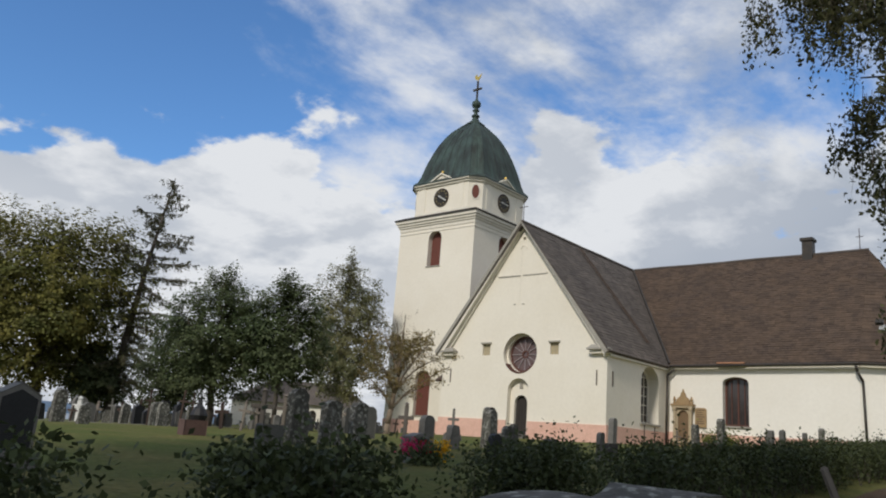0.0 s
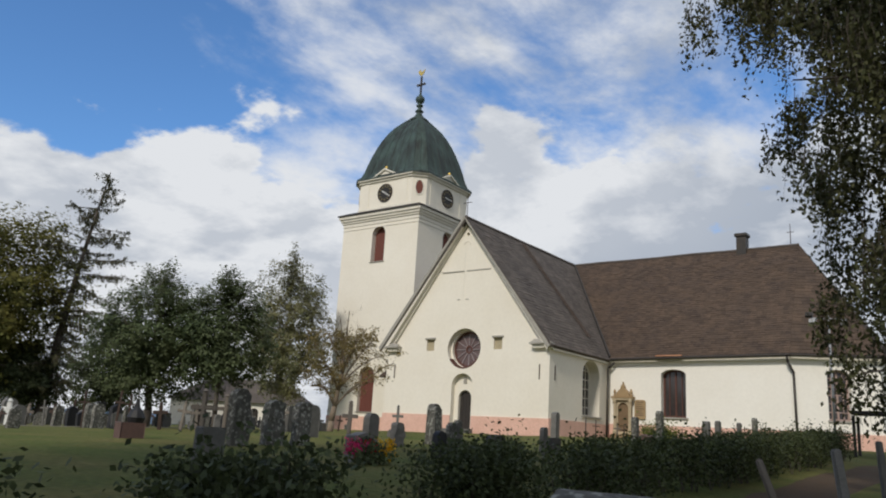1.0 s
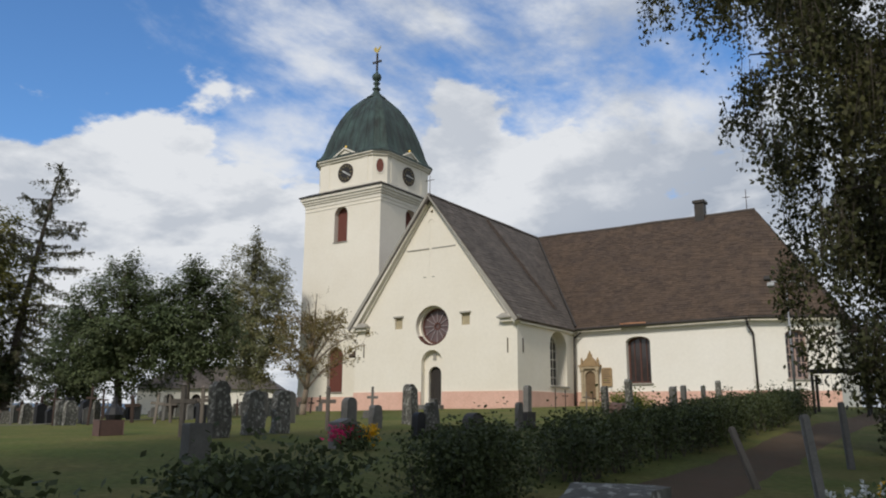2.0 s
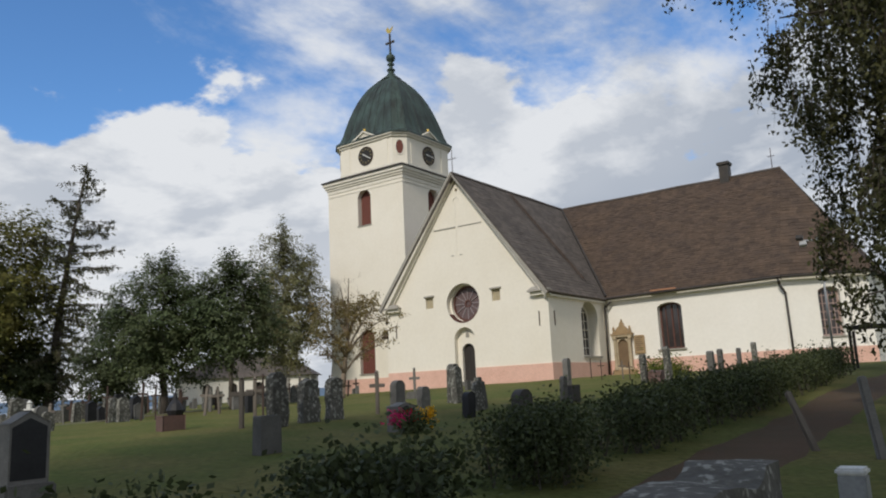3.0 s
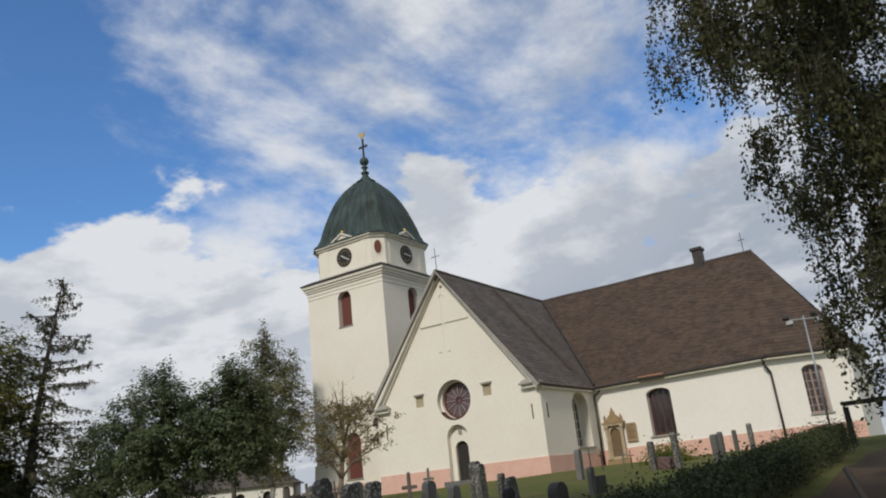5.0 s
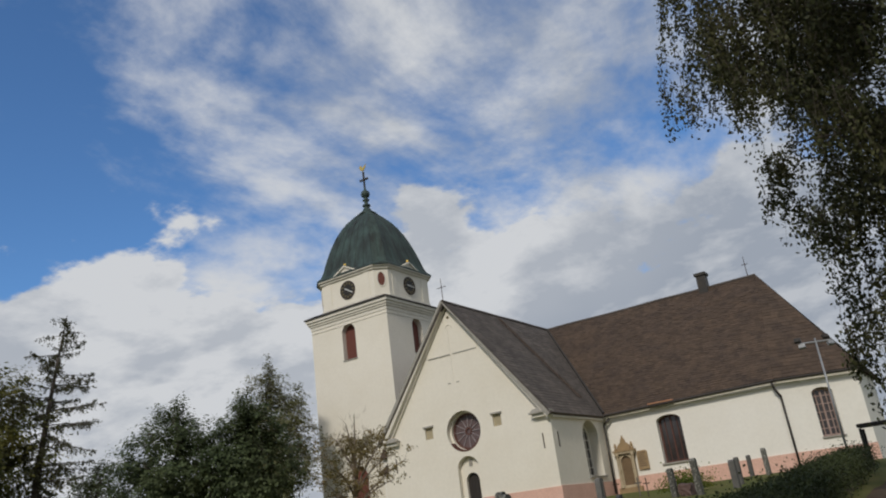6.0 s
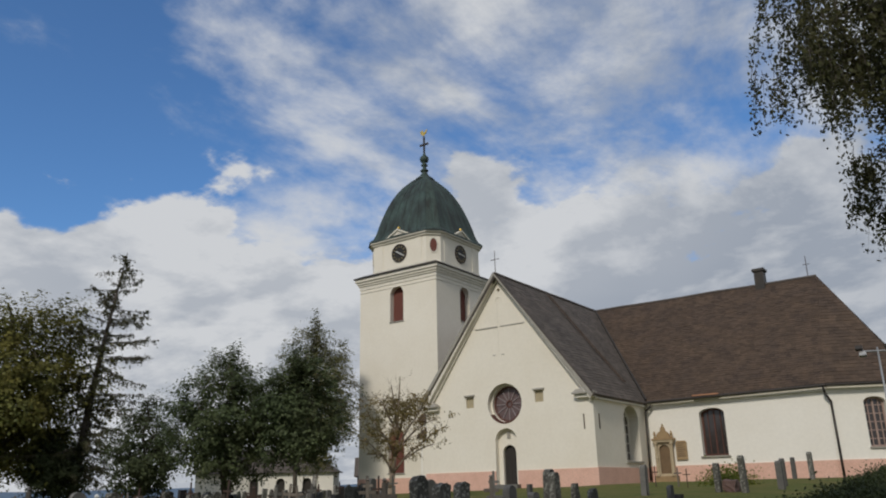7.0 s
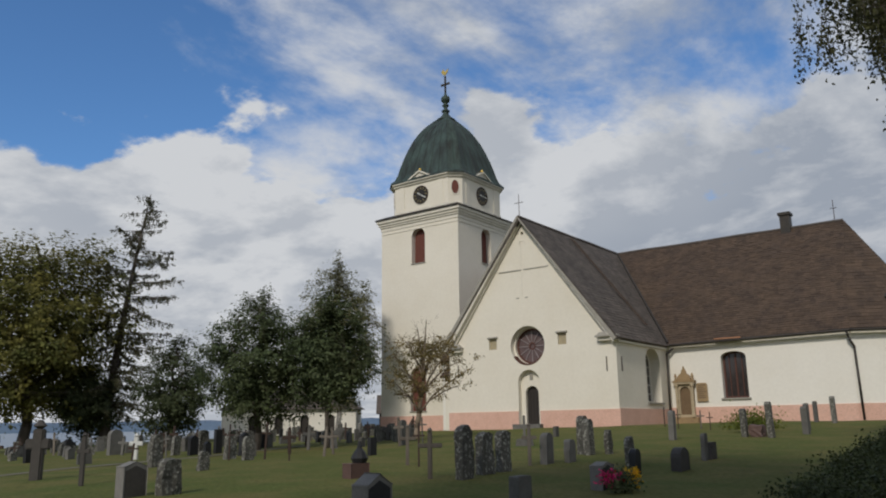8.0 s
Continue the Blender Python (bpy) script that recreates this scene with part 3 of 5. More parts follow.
        for a, b in zip(pts[1:], pts[2:]):
            tube(bm, a, b, 0.025, 0.025, 5)
        part("seam", bm, COPPER, dome)
    bm = bmesh.new()
    lathe(bm, TX, TY, [(0.98, 28.32), (0.98, 28.42), (0.72, 28.62), (0.42, 28.9), (0.28, 29.15), (0.26, 29.3), (0.4, 29.36), (0.4, 29.44), (0.2, 29.6), (0.17, 29.8), (0.34, 29.95), (0.34, 30.02), (0.18, 30.12),
                       (0.2, 30.24), (0.38, 30.38), (0.45, 30.62), (0.38, 30.86), (0.16, 31.02), (0.12, 31.2), (0.09, 31.3)], 14)
    part("lantern", bm, COPPER, church, "turned copper finial with a ball", smooth=True)
    bm = bmesh.new()
    box(bm, TX - 0.07, TX + 0.07, TY - 0.07, TY + 0.07, 31.2, 33.05)
    box(bm, TX - 0.42, TX + 0.42, TY - 0.06, TY + 0.06, 32.1, 32.28)
    for sx in (-0.42, 0.42):
        lathe(bm, TX + sx, TY, [(0.03, 32.06), (0.11, 32.12), (0.11, 32.26), (0.03, 32.32)], 8)
    part("spire_cross", bm, DARK_METAL, church)
    bm = slab([[(-0.34, 33.35), (-0.2, 33.2), (0.1, 33.18), (0.3, 33.42), (0.42, 33.75), (0.2, 33.62), (0.0, 33.48), (-0.12, 33.62), (-0.2, 33.82), (-0.3, 33.72), (-0.44, 33.62)]], facing(TX, TY - 0.03, 1, 0), 0.06)
    lathe(bm, TX, TY, [(0.04, 33.0), (0.04, 33.2)], 6)
    part("weather_vane", bm, GOLD, church, "gilded rooster weather vane")
    # pediments, clocks, oval windows
    for q in range(4):
        rot = Matrix.Translation((TX, TY, 0)) @ Matrix.Rotation(q * math.pi / 2, 4, "Z")
        m = rot @ facing(0, -A, 1, 0)
        ped = part("pediment", slab([[(-1.62, 21.5), (1.62, 21.5), (0, 22.3)]], shifted(m, -0.18), 1.5), TRIM, church, "low triangular pediment above the clock")
        for s in (-1, 1):
            part("pediment_moulding", slab([[(s * 1.75, 21.52), (0, 22.42), (0, 22.27), (s * 1.5, 21.5)]], shifted(m, -0.32), 1.7), TRIM, ped)
        bm = bmesh.new(); lathe(bm, 0, 0, [(0.03, 22.4), (0.12, 22.5), (0.12, 22.58), (0.03, 22.66)], 8)
        bm.transform(rot @ Matrix.Translation((0, -A - 0.1, 0)))
        part("knob", bm, GOLD, ped)
        if q in (0, 1):
            clock = part("clock", slab([ring(0, 20.17, 0.84, 30), ring(0, 20.17, 0.78, 30)], shifted(m, -0.09), 0.09), OLD_IRON, church, "round black tower clock with gilded numerals")
            part("dial", slab([ring(0, 20.17, 0.80, 30)], shifted(m, -0.05), 0.05), CLOCK_FACE, clock)
            for i in range(12):
                bm = bmesh.new(); box(bm, -0.045, 0.045, 0.52, 0.72, 0, 0.02)
                bm.transform(shifted(m, -0.075) @ Matrix.Translation((0, 20.17, 0)) @ Matrix.Rotation(i * math.tau / 12, 4, "Z"))
                part("hour_mark", bm, GOLD_DULL, clock)
            for ang, l, w in ((122, 0.66, 0.045), (-58, 0.36, 0.06)) if q == 0 else ((95, 0.66, 0.045), (-85, 0.36, 0.06)):
                bm = bmesh.new(); box(bm, -w, w, -0.1, l, 0, 0.02)
                bm.transform(shifted(m, -0.1) @ Matrix.Translation((0, 20.17, 0)) @ Matrix.Rotation(radians(-ang), 4, "Z"))
                part("clock_hand", bm, STONE_WHITE, clock)
            for u in (-2.2, 2.2):
                part("pilaster", bars(m, [(u - 0.3, u + 0.3, 18.95, 21.3)], -0.04, -0.003), PLASTER, church)
        dm = rot @ facing((A + B) / 2, -(A + B) / 2, 0.70711, 0.70711)
        ov = part("oval_window", slab([ring(0, 20.35, 0.72, 24, 0.42), ring(0, 20.35, 0.62, 24, 0.32)], shifted(dm, -0.05), 0.05), TRIM, church, "oval red-shuttered opening")
        part("shutter", slab([ring(0, 20.35, 0.63, 24, 0.33)], shifted(dm, -0.02), 0.02), RED_WOOD, ov)


GOLD_DULL = material("dulled_gilding", (0.30, 0.24, 0.12), (0.2, 0.16, 0.09), 0.5, metal=0.5, scale=6, fine=30)
tower()


# ---- roofs: slopes laid with rows of shingles ----
def shingle_slope(name, corners, mat, course=0.3, width=0.42, rng=None):
    """A roof slope over (low a, low b, high b, high a): a deck, and rows of overlapping shingles clipped by its slanting sides."""
    a, b, c, d = (Vector(p) for p in corners)
    nrm = (b - a).cross(d - a)
    nrm = nrm if nrm.length > 1e-6 else (b - a).cross(c - a)
    nrm.normalize()
    if nrm.z < 0:
        nrm = -nrm
    bm = bmesh.new()
    top = [bm.verts.new(p) for p in (a, b, c, d)]
    low = [bm.verts.new(p - nrm * 0.16) for p in (a, b, c, d)]
    bm.faces.new(top); bm.faces.new(list(reversed(low)))
    for i in range(4):
        j = (i + 1) % 4
        bm.faces.new((top[i], low[i], low[j], top[j]))
    deck = part(name, bm, mat, church)
    rows_ = max(1, int(((d - a).length + (c - b).length) / 2 / course))
    vs, fs = [], []
    for r in range(rows_):
        f0, f1 = r / rows_, min(1.0, (r + 1.35) / rows_)
        l0, r0, l1, r1 = a.lerp(d, f0), b.lerp(c, f0), a.lerp(d, f1), b.lerp(c, f1)
        m = max(1, int((r0 - l0).length / width))
        off = rng.uniform(0, 0.5)
        cuts = [0.0] + [min(1.0, max(0.0, (i + off + rng.uniform(-0.12, 0.12)) / m)) for i in range(1, m)] + [1.0]
        for s0, s1 in zip(cuts, cuts[1:]):
            lift = 0.024 + rng.uniform(-0.008, 0.012)
            p = [l0.lerp(r0, s0) + nrm * lift, l0.lerp(r0, s1) + nrm * lift, l1.lerp(r1, s1) + nrm * 0.008, l1.lerp(r1, s0) + nrm * 0.008, l0.lerp(r0, s0) + nrm * 0.001, l0.lerp(r0, s1) + nrm * 0.001]
            k = len(vs); vs += [tuple(q) for q in p]
            fs += [(k, k + 1, k + 2, k + 3), (k + 4, k + 5, k + 1, k)]
    me = bpy.data.meshes.new("shingles")
    me.from_pydata(vs, [], fs)
    me.materials.append(mat)
    ob = new("shingles", me)
    ob.parent = deck
    tagged(ob, kind="stuff")
    return deck


def church_roofs():
    rng = random.Random(3)
    ov = 0.45
    ez = EAVE - 0.12
    # transept: both slopes run back to the nave's ridge; the nave's valleys lie on them
    xe = HALF + 0.35
    ye = NAVE_Y - 0.4
    nz, nz1, nz2 = 4.95, 5.12, 5.18          # the old eaves rise a little towards the choir
    yv = NAVE_Y - 0.4
    shingle_slope("transept_roof", ((xe, -ov, ez), (xe, yv, ez), (0, AXIS_Y, RIDGE), (0, -ov, RIDGE)), SHINGLE_GREY, rng=rng)
    shingle_slope("transept_roof", ((-xe, yv, ez), (-xe, -ov, ez), (0, -ov, RIDGE), (0, AXIS_Y, RIDGE)), SHINGLE_GREY, rng=rng)
    # nave, choir facets
    hx = 16.2
    cor = [(xe, ye), (NAVE_END + 0.1, ye), (APSE_X + 0.35, APSE_Y - 0.25)]
    shingle_slope("nave_roof", ((xe, ye, nz), (NAVE_END + 0.1, ye, nz1), (hx, AXIS_Y, RIDGE), (0, AXIS_Y, RIDGE)), SHINGLE, course=0.22, width=0.3, rng=rng)
    shingle_slope("choir_roof", ((NAVE_END + 0.1, ye, nz1), (cor[2][0], cor[2][1], nz2), (hx + 0.02, AXIS_Y, RIDGE), (hx, AXIS_Y, RIDGE)), SHINGLE, rng=rng)
    m2 = 2 * AXIS_Y
    shingle_slope("choir_roof", ((cor[2][0], cor[2][1], nz2), (cor[2][0], m2 - cor[2][1], nz2), (hx, AXIS_Y + 0.02, RIDGE), (hx, AXIS_Y, RIDGE)), SHINGLE, rng=rng)
    shingle_slope("choir_roof", ((cor[2][0], m2 - cor[2][1], nz2), (NAVE_END + 0.1, m2 - ye, nz1), (hx, AXIS_Y, RIDGE), (hx + 0.02, AXIS_Y, RIDGE)), SHINGLE, course=0.6, width=1.0, rng=rng)
    shingle_slope("nave_roof", ((NAVE_END + 0.1, m2 - ye, nz1), (-12.3, m2 - ye, nz), (-12.3, AXIS_Y, RIDGE), (hx, AXIS_Y, RIDGE)), SHINGLE, course=0.6, width=1.0, rng=rng)
    shingle_slope("nave_roof", ((-12.3, ye, nz), (-xe, ye, nz), (0, AXIS_Y, RIDGE), (-12.3, AXIS_Y, RIDGE)), SHINGLE, rng=rng)
    # ridge caps, a little wavy
    for name, p, q, n in (("ridge_cap", (0, -ov, RIDGE), (0, AXIS_Y, RIDGE), 6), ("ridge_cap", (0, AXIS_Y, RIDGE), (hx, AXIS_Y, RIDGE), 7)):
        last = Vector(p)
        for i in range(1, n + 1):
            k = Vector(p).lerp(Vector(q), i / n) + Vector((0, 0, rng.uniform(-0.03, 0.03)))
            bm = bmesh.new()
            tube(bm, last, k, 0.11, 0.11, 6)
            part(name, bm, SHINGLE_GREY, church)
            last = k
    # valley gutter and a ladder of laths on the transept slope
    bm = bmesh.new(); tube(bm, (xe - 0.05, ye + 0.05, nz + 0.1), (0.05, AXIS_Y - 0.05, RIDGE + 0.02), 0.1, 0.1, 6)
    part("valley_gutter", bm, DARK_METAL, church)
    up = Vector((-xe, 0, RIDGE - ez)).normalized()
    nr = Vector((RIDGE - ez, 0, xe)).normalized()
    p0 = Vector((xe, 5.9, ez)) + up * 1.6 + nr * 0.12
    bm = bmesh.new(); tube(bm, p0, p0 + up * 8.3, 0.03, 0.03, 6)
    ladder = part("roof_ladder", bm, LADDER_WOOD, church, "rusty brown roof ladder lying on the shingles")
    side = Vector((0, 0.32, 0))
    bm = bmesh.new(); tube(bm, p0 + side, p0 + up * 8.3 + side, 0.03, 0.03, 6)
    part("rail", bm, LADDER_WOOD, ladder)
    for i in range(24):
        bm = bmesh.new(); tube(bm, p0 + up * (0.2 + i * 0.345), p0 + up * (0.2 + i * 0.345) + Vector((0, 0.32, 0)), 0.025, 0.025, 5)
        part("rung", bm, LADDER_WOOD, ladder)
    # verge boards of the gable and the two cornice returns
    for s in (-1, 1):
        a, b = Vector((s * (HALF + 0.32), 0, EAVE - 0.1)), Vector((0, 0, RIDGE + 0.0))
        d = (b - a).normalized()
        nn = Vector((-d.z * s, 0, d.x * s)) if s < 0 else Vector((-d.z, 0, d.x))
        nn = nn if nn.z < 0 else -nn
        out = 0.14 if s < 0 else -0.04
        for o0, o1, y0, y1, mat in ((0.02 - out, 0.24 - out, -0.50, -0.40, LEDGE), (0.10 - out, 0.40, -0.40, -0.004, TRIM), (0.40, 0.56, -0.16, -0.004, TRIM)):
            bm = bmesh.new()
            poly = [a + nn * o0, b + nn * o0, b + nn * o1, a + nn * o1]
            f = [bm.verts.new((p.x if s * p.x > 0 else 0, y0, p.z)) for p in poly]
            g = [bm.verts.new((p.x if s * p.x > 0 else 0, y1, p.z)) for p in poly]
            bm.faces.new(f); bm.faces.new(list(reversed(g)))
            for i in range(4):
                j = (i + 1) % 4
                bm.faces.new((f[i], g[i], g[j], f[j]))
            part("verge_board", bm, mat, church)
        u0, u1 = sorted((s * 4.85, s * 6.2))
        ret = part("cornice_return", bars(SOUTH, [(u0 + 0.12, u1, 4.72, 4.92)], -0.28, -0.003), TRIM, church, "pale cornice return with a small sheet roof")
        bm = bmesh.new(); box(bm, u0, u1 + 0.05, -0.45, -0.003, 4.92, 5.02)
        box(bm, u0 + 0.05, u1, -0.4, -0.003, 5.02, 5.2, taper=0.7)
        part("ledge", bm, LEDGE, ret)
    # eaves: boxed soffits, gutters
    part("eaves_moulding", bars(NAVE, [(HALF + 0.36, NAVE_END + 0.05, 4.74, 4.94)], -0.18, -0.003), TRIM, church)
    part("eaves_moulding", bars(APSE, [(0.02, APSE_LEN, 4.86, 5.08)], -0.18, -0.003), TRIM, church)
    part("eaves_moulding", bars(SIDE, [(0.0, NAVE_Y - 0.25, 4.62, 4.84)], -0.2, -0.003), TRIM, church)
    bm = bmesh.new(); tube(bm, (xe + 0.05, ye - 0.1, nz - 0.06), (NAVE_END + 0.12, ye - 0.1, nz1 - 0.1), 0.075, 0.075, 8)
    part("gutter", bm, DARK_METAL, church)
    bm = bmesh.new(); tube(bm, (NAVE_END + 0.12, ye - 0.1, nz1 - 0.1), (APSE_X + 0.4, APSE_Y - 0.35, nz2 - 0.1), 0.075, 0.075, 8)
    part("gutter", bm, DARK_METAL, church)
    bm = bmesh.new(); box(bm, 9.3, 10.9, ye - 0.18, ye + 0.12, nz + 0.08, nz + 0.15)
    part("snow_guard", bm, NEW_COPPER, church, "bright new copper sheet at the eaves")
    # downpipes
    for pts in (((6.55, NAVE_Y - 0.3, 4.7), (6.15, NAVE_Y - 0.42, 4.35), (6.10, NAVE_Y - 0.42, 0.1)), ((16.75, NAVE_Y - 0.45, 5.0), (16.8, NAVE_Y - 0.4, 4.6), (17.0, NAVE_Y - 0.12, 4.1), (17.05, NAVE_Y - 0.1, 0.05))):
        bm = bmesh.new()
        for p, q in zip(pts, pts[1:]):
            tube(bm, p, q, 0.07, 0.07, 8)
        part("downpipe", bm, DARK_METAL, church, smooth=True)
    # chimney, crosses on the ridges
    bm = bmesh.new(); box(bm, 12.32, 12.95, AXIS_Y - 0.35, AXIS_Y + 0.35, 12.6, 13.95)
    ch = part("chimney", bm, DARK_METAL, church, "black sheet-clad chimney")
    bm = bmesh.new(); box(bm, 12.22, 13.05, AXIS_Y - 0.45, AXIS_Y + 0.45, 13.9, 14.12, bevel=0.03)
    part("cap", bm, DARK_METAL, ch)
    for x, y, h, w in ((0.0, -0.3, 1.55, 0.32), (15.7, AXIS_Y, 1.5, 0.22)):
        bm = bmesh.new()
        tube(bm, (x, y, RIDGE - 0.2), (x, y, RIDGE + h), 0.03, 0.02, 6)
        tube(bm, (x - w, y, RIDGE + h * 0.62), (x + w, y, RIDGE + h * 0.62), 0.022, 0.022, 6)
        part("ridge_cross", bm, OLD_IRON, church)


def lean_to():
    """The low porch in the corner between tower and transept, its roof falling to the south."""
    part("porch_wall", bars(facing(0, 3.0, 1, 0), [(-8.6, -HALF - 0.76, -0.4, 3.55)], 0, 0.4), PLASTER, church)
    rng = random.Random(5)
    shingle_slope("porch_roof", ((-8.8, 2.6, 3.45), (-6.0, 2.6, 3.45), (-6.0, 5.6, 5.3), (-8.8, 5.6, 5.3)), SHINGLE, rng=rng)


LADDER_WOOD = material("rust_brown_laths", (0.10, 0.072, 0.056), (0.07, 0.052, 0.042), 0.9, scale=4, fine=20)
church_roofs()
lean_to()


def wall_portal():
    """The sandstone memorial against the nave wall, and the plaque beside it."""
    m = facing(7.08, NAVE_Y, 1, 0)
    por = thing("wall_memorial", 7.08, NAVE_Y, 0, "ochre sandstone portal memorial against the white nave wall", "memorial")

    def p(name, bm, mat):
        bm.transform(Matrix.Translation((-7.08, -NAVE_Y, 0)))
        return part(name, bm, mat, por)
    p("base", bars(m, [(-0.75, 0.75, -0.1, 0.35)], -0.35, -0.07), SANDSTONE)
    p("back_slab", slab([arch(-0.55, 0.55, 0.35, 2.5, 0.05), arch(-0.34, 0.34, 0.5, 2.25, 0.34)], shifted(m, -0.24), 0.17), SAND_PALE)
    p("niche", bars(m, [(-0.4, 0.4, 0.4, 2.3)], -0.12, -0.068), SAND_DARK)
    for u in (-0.5, 0.5):
        bm = bmesh.new()
        lathe(bm, 7.08 + u, NAVE_Y - 0.32, [(0.13, 0.35), (0.13, 0.5), (0.09, 0.55), (0.08, 1.4), (0.11, 1.45), (0.08, 1.5), (0.085, 2.2), (0.13, 2.28), (0.14, 2.4)], 12)
        p("column", bm, SAND_PALE)
        bm = bmesh.new()
        lathe(bm, 7.08 + u * 1.08, NAVE_Y - 0.25, [(0.08, 2.62), (0.1, 2.7), (0.05, 2.78), (0.09, 2.9), (0.03, 3.08)], 10)
        p("finial", bm, SANDSTONE)
    p("entablature", bars(m, [(-0.66, 0.66, 2.4, 2.52)], -0.42, -0.07), SAND_PALE)
    p("cornice", bars(m, [(-0.72, 0.72, 2.52, 2.62)], -0.46, -0.07), SANDSTONE)
    p("crest", slab([[(-0.44, 2.62), (0.44, 2.62), (0.4, 2.85), (0.28, 3.0), (0.16, 3.08), (0.1, 3.3), (0.04, 3.34), (0.0, 3.52), (-0.04, 3.34), (-0.1, 3.3), (-0.16, 3.08), (-0.28, 3.0), (-0.4, 2.85)]], shifted(m, -0.3), 0.2), SANDSTONE)
    pl = thing("wall_plaque", 8.12, NAVE_Y, 0, "ochre stone plaque with a worn inscription on the nave wall", "plaque")
    mm = facing(0, 0, 1, 0)
    part("tablet", slab([[(-0.34, 1.30), (0.34, 1.30), (0.34, 2.34), (0.25, 2.44), (-0.25, 2.44), (-0.34, 2.34)]], shifted(mm, -0.12), 0.118), SANDSTONE, pl)
    for i in range(7):
        part("inscription_bar", bars(mm, [(-0.25, 0.25 - 0.06 * (i % 3), 1.5 + i * 0.13, 1.54 + i * 0.13)], -0.128, -0.119), LADDER_WOOD, pl)


wall_portal()


# ---- trees ----
def limb(bm, pts, r0, r1, seg=7):
    n = len(pts) - 1
    for i, (a, b) in enumerate(zip(pts, pts[1:])):
        tube(bm, a, b, r0 + (r1 - r0) * i / n, r0 + (r1 - r0) * (i + 1) / n, seg)


def bent(a, b, rng, wob=0.12, n=4):
    a, b = Vector(a), Vector(b)
    l = (b - a).length
    out = [a]
    for i in range(1, n):
        out.append(a.lerp(b, i / n) + Vector((rng.uniform(-1, 1), rng.uniform(-1, 1), rng.uniform(-0.3, 1.0))) * l * wob * 0.5)
    return out + [b]


def twig_bundle(name, segs, mat, parent):
    """Thin tapered three-sided twigs, from (start, end, radius), joined into one part."""
    vs, fs = [], []
    for a, b, r in segs:
        k = len(vs)
        vs += [(a[0] + r, a[1], a[2]), (a[0] - r * 0.5, a[1] + r * 0.87, a[2]), (a[0] - r * 0.5, a[1] - r * 0.87, a[2]), (b[0], b[1], b[2])]
        fs += [(k, k + 1, k + 3), (k + 1, k + 2, k + 3), (k + 2, k, k + 3)]
    me = bpy.data.meshes.new(name)
    me.from_pydata(vs, [], fs)
    me.materials.append(mat)
    ob = new(name, me)
    ob.parent = parent
    return tagged(ob, kind="stuff")


